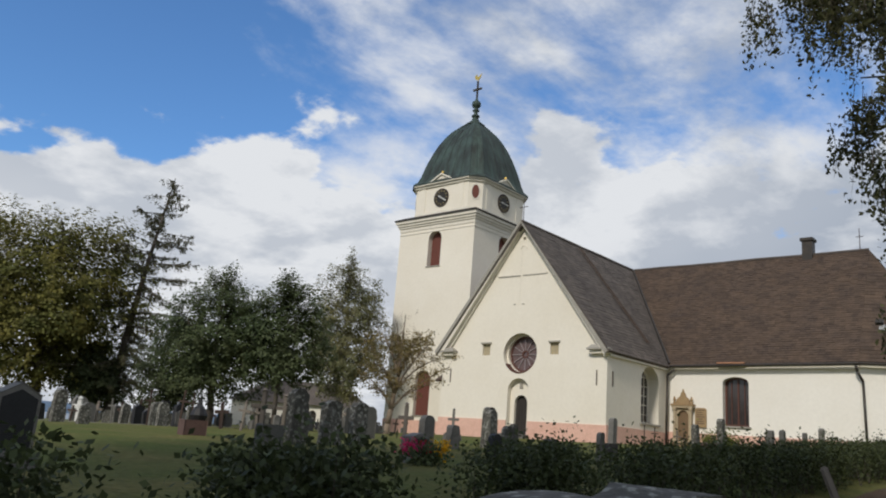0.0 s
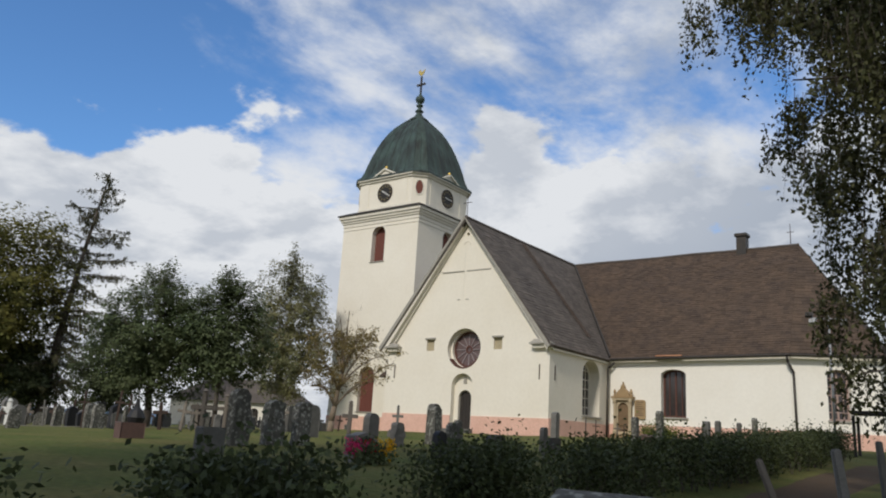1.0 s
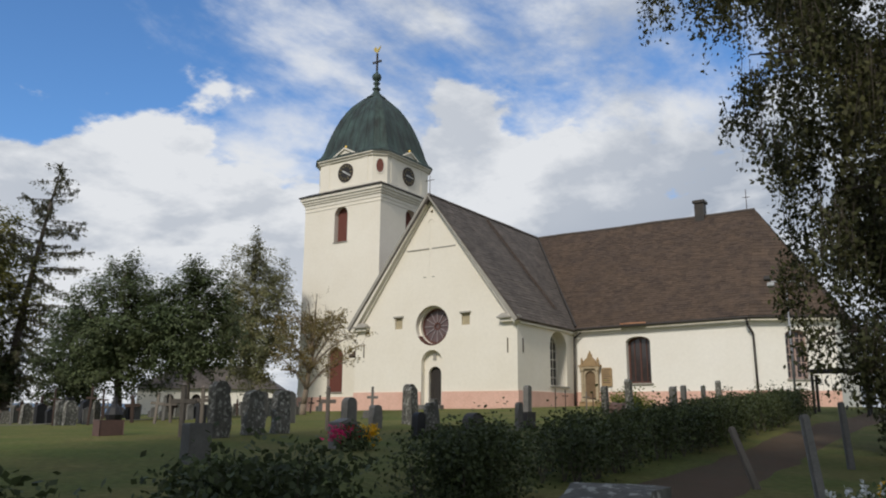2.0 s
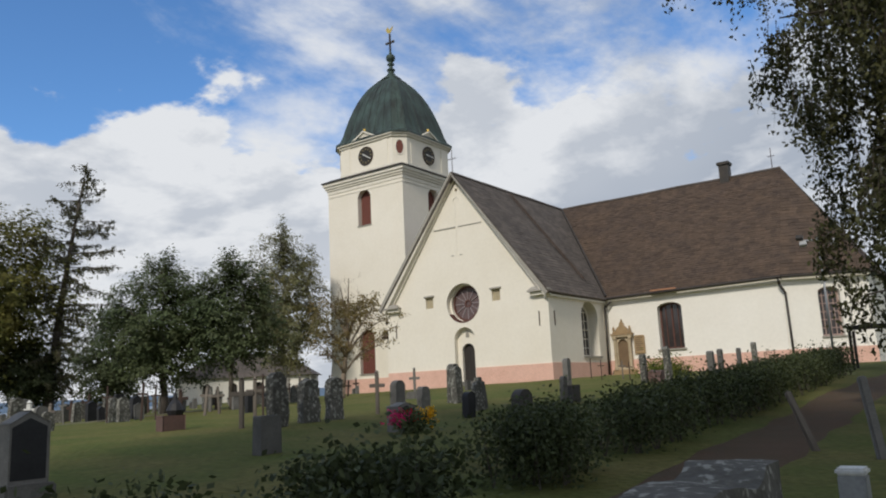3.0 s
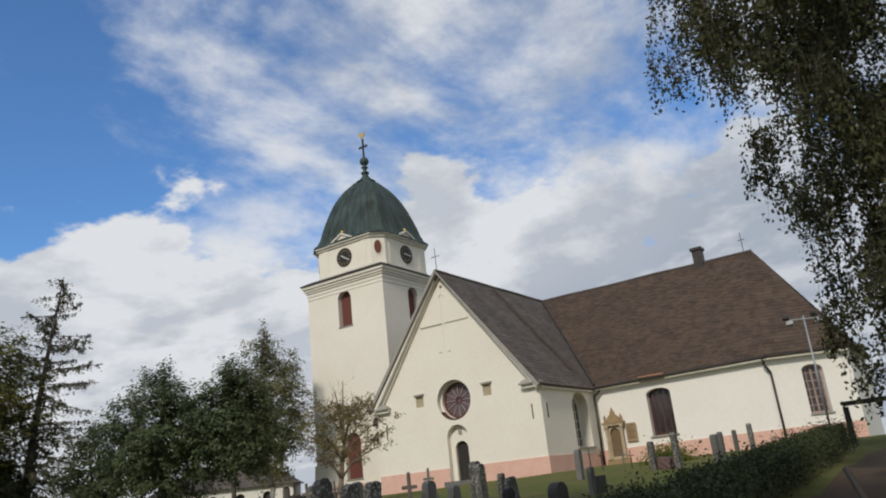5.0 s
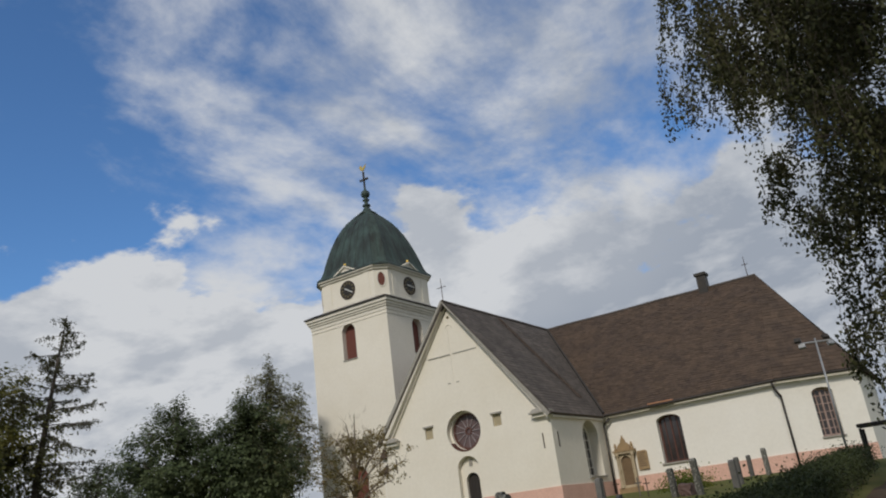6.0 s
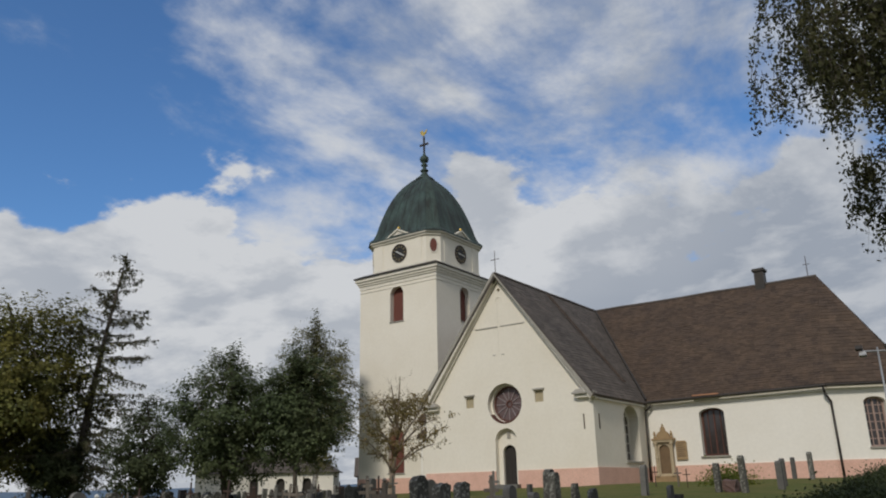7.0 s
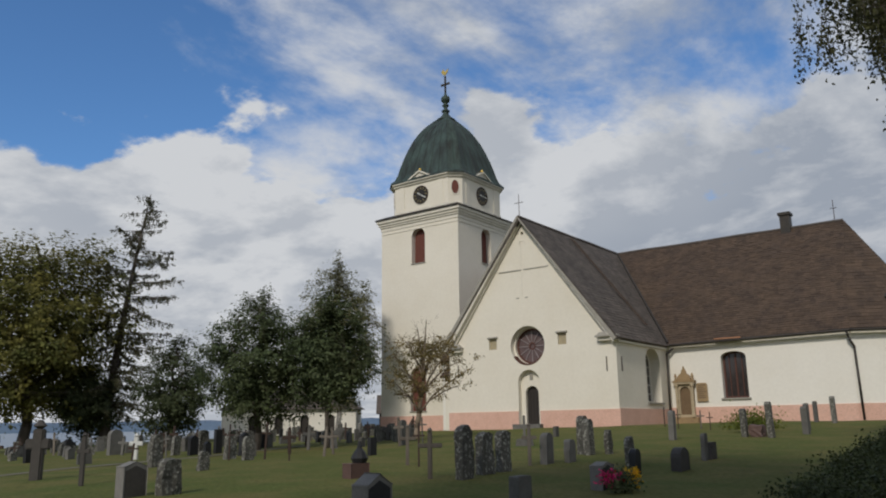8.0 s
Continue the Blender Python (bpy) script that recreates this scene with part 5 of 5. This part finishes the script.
gravestone(12.95, -33.6, "raw", 0.38, 0.60, 0.18, GRANITE, RAW, amt=0.03, seed=6)
gravestone(5.5, -29.0, "raw", 0.34, 0.86, 0.18, GRANITE, "tall " + RAW, amt=0.03, seed=7)
gravestone(19.03, -29.48, "peak", 0.46, 0.44, 0.2, STONE_PALE, "low grey gravestone with a black face behind flowers", front=STONE_BLACK)
gravestone(18.35, -26.6, "round", 0.26, 0.5, 0.12, STONE_BLACK, "narrow rounded dark gravestone", lean=(0, 3))
gravestone(17.6, -25.1, "raw", 0.28, 0.62, 0.12, GRANITE, RAW, lean=(0, -6), amt=0.02, seed=9)
gravestone(17.45, -24.75, "raw", 0.26, 0.60, 0.12, STONE_GREY, "leaning weathered grey gravestone", lean=(0, -8), amt=0.02, seed=10)
gravestone(18.83, -25.39, "round", 0.50, 0.47, 0.2, STONE_DARK, "low rounded dark granite gravestone")
gravestone(18.43, -22.36, "flat", 0.40, 0.40, 0.2, STONE_DARK, "low dark granite gravestone")
gravestone(18.5, -22.9, "raw", 0.2, 0.62, 0.1, STONE_GREY, "narrow weathered grey gravestone", amt=0.02, seed=13)
gravestone(15.8, -25.65, "round", 0.32, 0.70, 0.16, STONE_GREY, "plain rounded grey gravestone", lean=(0, 1))
gravestone(16.1, -25.1, "raw", 0.30, 0.52, 0.14, STONE_GREY, "small weathered grey gravestone", amt=0.02, seed=15)
gravestone(15.15, -22.6, "round", 0.30, 1.0, 0.18, GRANITE, "tall narrow rounded gravestone blotched with lichen", lean=(0, 2))
gravestone(15.5, -22.9, "round", 0.28, 0.92, 0.16, GRANITE, "tall narrow rounded gravestone blotched with lichen", lean=(0, -4))
gravestone(15.8, -22.4, "raw", 0.26, 0.64, 0.12, GRANITE, RAW, amt=0.02, seed=18)
gravestone(12.3, -24.0, "round", 0.38, 0.82, 0.16, STONE_GREY, "plain rounded grey gravestone")
gravestone(9.0, -12.95, "flat", 0.26, 0.42, 0.12, STONE_GREY, "small plain grey gravestone")
gravestone(5.4, -18.4, "round", 0.3, 0.95, 0.14, STONE_GREY, "tall grey gravestone near the rowan")
gravestone(9.0, -24.1, "flat", 0.26, 0.52, 0.12, STONE_BLACK, "small dark upright gravestone")
gravestone(8.7, -29.8, "raw", 0.26, 0.46, 0.14, GRANITE, RAW, amt=0.02, seed=23)
gravestone(5.8, -26.1, "raw", 0.34, 0.70, 0.16, GRANITE, RAW, amt=0.02, seed=24)
gravestone(3.8, -25.2, "raw", 0.40, 0.76, 0.18, GRANITE, RAW, lean=(0, 3), amt=0.03, seed=25)
gravestone(0.5, -25.8, "round", 0.42, 0.68, 0.18, STONE_GREY, "plain rounded grey gravestone")
gravestone(-2.8, -21.4, "raw", 0.5, 0.9, 0.18, GRANITE, RAW, amt=0.03, seed=27)
gravestone(-0.65, -22.3, "flat", 0.3, 0.9, 0.14, STONE_BLACK, "dark upright flat gravestone")
gravestone(-8.4, -22.0, "round", 0.6, 1.1, 0.25, STONE_GREY, "tall broad rounded grey gravestone")
gravestone(15.2, -16.3, "round", 0.24, 0.95, 0.16, STONE_GREY, SLIM, lean=(0, 2))
gravestone(16.7, -13.5, "round", 0.24, 0.96, 0.16, GRANITE, SLIM, lean=(0, -5))
gravestone(17.59, -13.58, "round", 0.26, 1.2, 0.16, GRANITE, SLIM, lean=(0, -6))
gravestone(17.9, -10.0, "round", 0.26, 1.02, 0.2, STONE_GREY, SLIM, lean=(0, -3))
gravestone(17.16, -6.39, "round", 0.26, 1.1, 0.16, STONE_GREY, SLIM)
gravestone(16.2, -0.2, "round", 0.2, 1.0, 0.16, STONE_GREY, SLIM)
gravestone(17.2, -1.22, "round", 0.26, 1.22, 0.18, GRANITE, SLIM, lean=(0, -3))
gravestone(17.05, -13.2, "raw", 0.6, 0.4, 0.4, STONE_RED, "low brown boulder gravestone", amt=0.04, seed=37)
rb = gravestone(14.3, -30.4, "flat", 0.44, 0.27, 0.26, STONE_RED, "low red granite block with a dark urn", rz=80)
bm = bmesh.new(); lathe(bm, 0.08, 0, [(0.13, 0.27), (0.17, 0.36), (0.11, 0.48), (0.05, 0.55), (0.03, 0.68)], 10)
part("urn", bm, STONE_BLACK, rb)
grave_cross(15.8, -30.0, 0.86, 0.46, OLD_WOOD, "weathered wooden grave cross", 30, 0.042, None, (0, 0))
grave_cross(13.1, -27.4, 0.86, 0.40, OLD_WOOD, "weathered wooden grave cross", 40, 0.04, None, (0, 0))
grave_cross(15.64, -26.15, 0.88, 0.34, OLD_WOOD, "brown wooden grave cross", 30, 0.04, None, (0, 0))
grave_cross(13.6, -27.6, 0.97, 0.28, OLD_IRON, "thin rusty iron grave cross", 30, 0.02, None, (0, 0))
grave_cross(11.6, -19.7, 0.9, 0.34, STONE_GREY, "grey stone grave cross", 35, 0.04, STONE_GREY, (0, 0))
grave_cross(6.9, -32.9, 1.12, 0.55, STONE_DARK, "stout dark stone grave cross", 40, 0.12, None, (0, 0))
grave_cross(9.75, -33.4, 0.95, 0.26, STONE_DARK, "slender dark iron grave cross", 40, 0.045, None, (0, 0))
grave_cross(-1.84, -25.04, 0.82, 0.5, STONE_WHITE, "white painted grave cross", 40, 0.08, None, (0, 0))
grave_cross(4.8, -26.0, 1.1, 0.32, OLD_IRON, "thin rusty iron grave cross", 35, 0.022, None, (0, 0))
grave_cross(8.3, -26.7, 0.92, 0.28, OLD_IRON, "thin rusty iron grave cross", 35, 0.02, None, (0, 0))
grave_cross(7.2, -24.3, 0.84, 0.4, OLD_WOOD, "pale leaning wooden grave cross", 35, 0.04, None, (0, 5))
grave_cross(6.6, -23.3, 0.78, 0.4, OLD_WOOD, "weathered wooden grave cross", 35, 0.04, None, (0, -4))
grave_cross(6.1, -25.7, 1.1, 0.3, OLD_IRON, "thin rusty iron grave cross", 35, 0.03, None, (0, 3))
grave_cross(11.0, -4.6, 0.95, 0.3, OLD_IRON, "thin iron grave cross near the church", 35, 0.02, None, (0, 0))
grave_cross(9.7, -3.0, 1.0, 0.05, OLD_IRON, "plain iron grave post near the church", 35, 0.025, None, (0, 0))
grave_cross(12.2, -4.9, 0.85, 0.35, OLD_WOOD, "small wooden grave cross near the church", 35, 0.03, None, (0, 0))


grave_cross(13.0, -6.0, 0.8, 0.3, OLD_IRON, "thin iron grave cross near the church", 35, 0.02)


def far_graves():
    """The rows of older stones in the western part."""
    rng = random.Random(61)
    kinds = ("round", "flat", "raw", "peak")
    for i in range(175):
        u = rng.random()
        dist, ang = 27 + 32 * u ** 0.8, rng.uniform(38.5, 67.5)
        x, y = 25.0 - dist * math.sin(radians(ang)), -41.8 + dist * math.cos(radians(ang))
        if math.hypot(x + 0.5, y + 20.6) < 0.9 or math.hypot(x - 2.2, y + 19.4) < 0.8 or (x > 6 and y < -18):
            continue
        r = rng.random()
        if r < 0.27:
            grave_cross(x, y, rng.uniform(0.6, 1.1), rng.uniform(0.3, 0.5), rng.choice((OLD_WOOD, OLD_IRON, OLD_IRON, STONE_GREY, STONE_GREY)), "old grave cross in the western rows", rng.uniform(25, 55), rng.choice((0.03, 0.05, 0.06)), lean=(rng.uniform(-3, 3), rng.uniform(-5, 5)))
        else:
            k = rng.choice(kinds)
            gravestone(x, y, k, rng.uniform(0.22, 0.44), rng.uniform(0.35, 0.8), rng.uniform(0.1, 0.18), rng.choice((STONE_GREY, GRANITE, GRANITE, STONE_GREY, STONE_BLACK)), "old upright gravestone in the western rows", 90 + rng.uniform(-20, 20), (rng.uniform(-3, 3), rng.uniform(-4, 4)), amt=0.02 if k == "raw" else 0.0, seed=i)


far_graves()


# ---- flowers, small things by the path ----
def flowers(x, y, label, mix, n, spread, height, seed):
    nr = np.random.default_rng(seed)
    z = ground_z(x, y)
    ob = thing("flower_bed", x, y, z, label, "flowers")
    k = nr.normal(size=(n * 6, 3)) * np.array((spread * 0.6, spread, height * 0.3)) + np.array((0, 0, height * 0.5))
    k[:, 2] = np.abs(k[:, 2])
    gl = new("foliage", leaf_mesh("foliage", k, nr.uniform(0.05, 0.09, len(k)), LEAF_GREEN, nr)); gl.parent = ob
    for name, mat, cx, cy, share in mix:
        m = int(n * share)
        c = nr.normal(size=(m, 3)) * np.array((spread * 0.4, spread * 0.4, height * 0.2)) + np.array((cx, cy, height * 0.75))
        p = np.repeat(c, 6, 0) + nr.normal(size=(m * 6, 3)) * 0.02
        fl = new(name, leaf_mesh(name, p, nr.uniform(0.035, 0.06, len(p)), mat, nr)); fl.parent = ob


flowers(19.5, -29.75, "red, pink and yellow flowers before a black gravestone", (("pink_blossoms", PETAL_PINK, -0.12, -0.28, 0.5), ("yellow_blossoms", PETAL_YELLOW, 0.1, 0.22, 0.5), ("red_blossoms", PETAL_RED, -0.05, 0.05, 0.15)), 90, 0.19, 0.34, 71)
flowers(26.55, -31.0, "yellow and white flowers beside the gravel path", (("yellow_blossoms", PETAL_YELLOW, 0.1, 0.1, 0.5), ("white_blossoms", STONE_WHITE, -0.3, 0.0, 0.25)), 70, 0.3, 0.3, 72)
flowers(27.2, -33.6, "small red flowers beside the path", (("red_blossoms", PETAL_RED, 0, 0, 0.6),), 40, 0.18, 0.3, 73)
bush = thing("bush", 15.6, -8.6, ground_z(15.6, -8.6), "yellow-green garden bush near the nave wall", "bush")
_n = np.random.default_rng(74)
_k = np.abs(_n.normal(size=(3500, 3))) * np.array((0.42, 0.7, 0.3)) * np.sign(_n.normal(size=(3500, 3)) + np.array((0, 0, 9)))
_o = new("leaves", leaf_mesh("leaves", _k + np.array((0, 0, 0.1)), _n.uniform(0.06, 0.12, len(_k)), LEAF_BUSH, _n)); _o.parent = bush


def near_things():
    rng = random.Random(81)
    # rough-hewn stone by the path
    z = ground_z(26.0, -36.2)
    ob = thing("gravestone", 26.0, -36.2, z, "long rough-hewn grey granite gravestone beside the path", "gravestone")
    ob.matrix_world = pose(26.0, -36.2, -1.48, 0, 0, 92)
    bm = slab([[(-0.62, -0.2), (0.55, -0.2), (0.58, 0.4), (0.55, 0.70), (0.3, 0.71), (0.12, 0.66), (-0.05, 0.67), (-0.3, 0.69), (-0.55, 0.66), (-0.62, 0.6)]], facing(0, -0.16, 1, 0), 0.32)
    bmesh.ops.subdivide_edges(bm, edges=[e for e in bm.edges if e.calc_length() > 0.15], cuts=3, use_grid_fill=True)
    rough(bm, 0.03, 5)
    part("stone", bm, GRANITE, ob)
    # slender leaning stones on the path's far side
    for x, y, h, w, lean, mat, lab in ((25.72, -29.6, 0.88, 0.11, -7, STONE_PALE, "slender pale stone post leaning beside the path"), (25.5, -25.4, 1.0, 0.11, -4, STONE_GREY, "slender pale stone post leaning beside the path"),
                                       (24.95, -29.0, 0.75, 0.09, -20, OLD_WOOD, "dark leaning wooden grave post"), (26.1, -24.6, 1.1, 0.14, 2, STONE_GREY, "grey upright stone beneath the birch")):
        z = ground_z(x, y)
        ob = thing("grave_post", x, y, z, lab, "grave post", "posts beside the path")
        ob.matrix_world = pose(x, y, z, 0, lean, 35)
        bm = bmesh.new(); box(bm, -w / 2, w / 2, -w * 0.35, w * 0.35, -0.2, h, bevel=0.015, taper=0.85)
        part("post", bm, mat, ob)
    z = ground_z(25.98, -33.0)
    ob = thing("grave_lantern", 25.98, -33.0, z, "white-capped grey grave lantern beside the path", "lantern")
    bm = bmesh.new(); box(bm, -0.09, 0.09, -0.09, 0.09, -0.05, 0.34, bevel=0.01); part("body", bm, GALV, ob)
    bm = bmesh.new(); box(bm, -0.1, 0.1, -0.1, 0.1, 0.34, 0.39, bevel=0.015); part("lid", bm, STONE_WHITE, ob)
    # gravel path
    me = bpy.data.meshes.new("path")
    vs, fs = [], []
    ctr = [(25.6, -46), (25.2, -40), (24.85, -36), (24.35, -31), (24.1, -26), (23.85, -20), (23.8, -12), (24.1, -4)]
    pts = []
    for a, b in zip(ctr, ctr[1:]):
        for i in range(10):
            pts.append((a[0] + (b[0] - a[0]) * i / 10, a[1] + (b[1] - a[1]) * i / 10))
    for i, (x, y) in enumerate(pts):
        w = 0.78 + 0.2 * noise.noise((y * 0.7, 0, 3))
        for k in range(5):
            xx = x + (k / 2 - 1) * w
            vs.append((xx, y, ground_z(xx, y) + (0.03 if 0 < k < 4 else -0.03)))
        if i:
            o = (i - 1) * 5
            fs += [(o + k, o + k + 1, o + k + 6, o + k + 5) for k in range(4)]
    me.from_pydata(vs, [], fs); me.materials.append(GRAVEL); me.shade_smooth()
    tagged(new("path", me), "narrow brown gravel path along the hedge", "path", kind="structure")
    # faint worn footpath across the western lawn
    vs, fs = [], []
    line = [(4.2, -34.5), (3.4, -32.1), (2.6, -29.9), (1.6, -27.1), (1.0, -24.4), (0.2, -21.2), (-0.8, -17.5)]
    for i, (x, y) in enumerate(line):
        for k in (-0.22, 0.0, 0.22):
            vs.append((x + k, y, ground_z(x + k, y) + (0.035 if k == 0 else 0.012)))
        if i:
            o = (i - 1) * 3
            fs += [(o, o + 1, o + 4, o + 3), (o + 1, o + 2, o + 5, o + 4)]
    me = bpy.data.meshes.new("path"); me.from_pydata(vs, [], fs); me.materials.append(PALE_GRAVEL); me.shade_smooth()
    tagged(new("path", me), "narrow pale worn footpath across the lawn", "path", kind="structure")
    # floodlight mast
    x, y = 21.3, -5.7
    z = ground_z(x, y)
    ob = thing("floodlight_mast", x, y, z, "thin galvanised mast with four floodlights", "floodlight")
    bm = bmesh.new(); tube(bm, (0, 0, -0.2), (0, 0, 4.95 - z), 0.05, 0.035, 10); part("mast", bm, GALV, ob, smooth=True)
    bm = bmesh.new(); tube(bm, (-0.55, -0.3, 4.8 - z), (0.55, 0.3, 4.8 - z), 0.035, 0.035, 8); part("crossbar", bm, GALV, ob)
    for k, up in ((-0.52, 0), (0.5, 0), (-0.62, 0.16), (0.38, 0.18)):
        bm = bmesh.new(); box(bm, -0.13, 0.13, -0.08, 0.08, -0.1, 0.1, bevel=0.02)
        bm.transform(Matrix.Translation((k, k * 0.55, 4.68 - z + up * 1.6)) @ pose(0, 0, 0, -30, 0, 25 + 40 * k))
        part("floodlight", bm, GALV if up == 0 else DARK_METAL, ob)
    # small dark timber shelter by the hedge's end
    x, y = 22.7, -5.6
    z = ground_z(x, y)
    ob = thing("timber_shelter", x, y, z, "low dark timber shelter with a flat roof", "shelter")
    bm = bmesh.new(); box(bm, -0.8, 1.3, -0.5, 0.5, 1.16 - z, 1.30 - z, bevel=0.02); part("roof", bm, DARK_DOOR, ob)
    for sx in (-0.7, 1.1):
        for sy in (-0.45, 0.45):
            bm = bmesh.new(); box(bm, sx - 0.05, sx + 0.05, sy - 0.05, sy + 0.05, -0.2, 1.12 - z); part("post", bm, DARK_DOOR, ob)


near_things()


# ---- buildings beyond the churchyard, the lake and its far shore ----
def far_house():
    a, b = Vector((-38.6, 6.8, 0)), Vector((-28.2, 14.6, 0))
    d = (b - a).normalized()
    ln = (b - a).length
    z = -0.6
    rz = math.degrees(math.atan2(d.y, d.x))
    ob = thing("outbuilding", a.x, a.y, z, "low white outbuilding with dark arched openings and a grey hipped roof", "building")
    ob.matrix_world = pose(a.x, a.y, z, 0, 0, rz)
    m = facing(0, 0, 1, 0)
    arches = [arch(u, u + 0.85, 0.0, 1.85, 0.42) for u in (2.6, 5.1, 7.6, 10.1)]
    H = 2.35
    part("wall", slab([[(0, -0.4), (ln, -0.4), (ln, H), (0, H)]] + [[(u, max(v, 0.02)) for u, v in q] for q in arches], m, 0.4), PLASTER_NAVE, ob)
    part("wall", bars(m, [(0, ln, -0.4, H)], 4.6, 5.0), PLASTER_NAVE, ob)
    for u in (0.0, ln - 0.4):
        part("wall", bars(m, [(u, u + 0.4, -0.4, H)], 0.401, 4.599), PLASTER_NAVE, ob)
    for u in (2.6, 5.1, 7.6, 10.1):
        part("door", bars(m, [(u - 0.05, u + 0.9, 0.0, 1.9)], 0.3, 0.38), DARK_DOOR, ob)
    bm = bmesh.new()
    lo = [bm.verts.new(p) for p in ((-0.4, -0.4, H), (ln + 0.4, -0.4, H), (ln + 0.4, 5.4, H), (-0.4, 5.4, H))]
    hi = [bm.verts.new((3.0, 2.5, H + 2.3)), bm.verts.new((ln - 3.0, 2.5, H + 2.3))]
    for f in ((lo[0], lo[1], hi[1], hi[0]), (lo[1], lo[2], hi[1]), (lo[2], lo[3], hi[0], hi[1]), (lo[3], lo[0], hi[0]), (lo[3], lo[2], lo[1], lo[0])):
        bm.faces.new(f)
    part("roof", bm, SHINGLE_GREY, ob)
    ob = thing("shed", -26.6, 16.2, z, "dark timber shed with a grey pitched roof behind the tower", "shed", rz=40)
    bm = bmesh.new(); box(bm, 0, 6, 0, 4, -0.4, 1.9); part("wall", bm, DARK_DOOR, ob)
    bm = bmesh.new()
    f = [bm.verts.new(p) for p in ((-0.3, -0.3, 1.85), (6.3, -0.3, 1.85), (6.3, 4.3, 1.85), (-0.3, 4.3, 1.85), (-0.3, 2, 3.7), (6.3, 2, 3.7))]
    for q in ((0, 1, 5, 4), (2, 3, 4, 5), (0, 4, 3), (1, 2, 5), (3, 2, 1, 0)):
        bm.faces.new([f[i] for i in q])
    part("roof", bm, SHINGLE_GREY, ob)


far_house()


def distance():
    water = material("lake_water", (0.10, 0.15, 0.21), (0.13, 0.18, 0.24), 0.3, scale=0.01, fine=0.2, bump=0.2)
    # distance haze is painted into the forest as an even blue
    hills = material("far_forest_painted_haze", (0.10, 0.15, 0.22), (0.13, 0.18, 0.25), 0.95, scale=0.004, fine=0.03, bump=0)
    bm = bmesh.new()
    vs = [bm.verts.new(p) for p in ((-4500, -1500, -8), (-120, -1500, -8), (-120, 4200, -8), (-4500, 4200, -8))]
    bm.faces.new(vs)
    me = mesh_of(bm, "water", water)
    tagged(new("water", me), "blue-grey lake beyond the churchyard", "lake", kind="structure")
    vs, fs = [], []
    n = 160
    for i in range(n + 1):
        a = radians(-15 + 150 * i / n)
        r = 3600
        h = 16 + 46 * (0.5 + 0.5 * noise.noise((a * 5, 0, 7))) + 6 * noise.noise((a * 40, 0, 1))
        for rr, z in ((r, -12), (r + 60, h * 0.7), (r + 300, h), (r + 900, -20)):
            vs.append((25 - rr * math.sin(a), -41 + rr * math.cos(a), z))
        if i:
            o = (i - 1) * 4
            fs += [(o + k, o + k + 1, o + k + 5, o + k + 4) for k in range(3)]
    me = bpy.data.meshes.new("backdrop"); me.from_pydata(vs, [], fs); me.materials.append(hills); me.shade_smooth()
    tagged(new("backdrop", me), "low hills on the far shore with haze painted blue", "hills", kind="structure")


distance()
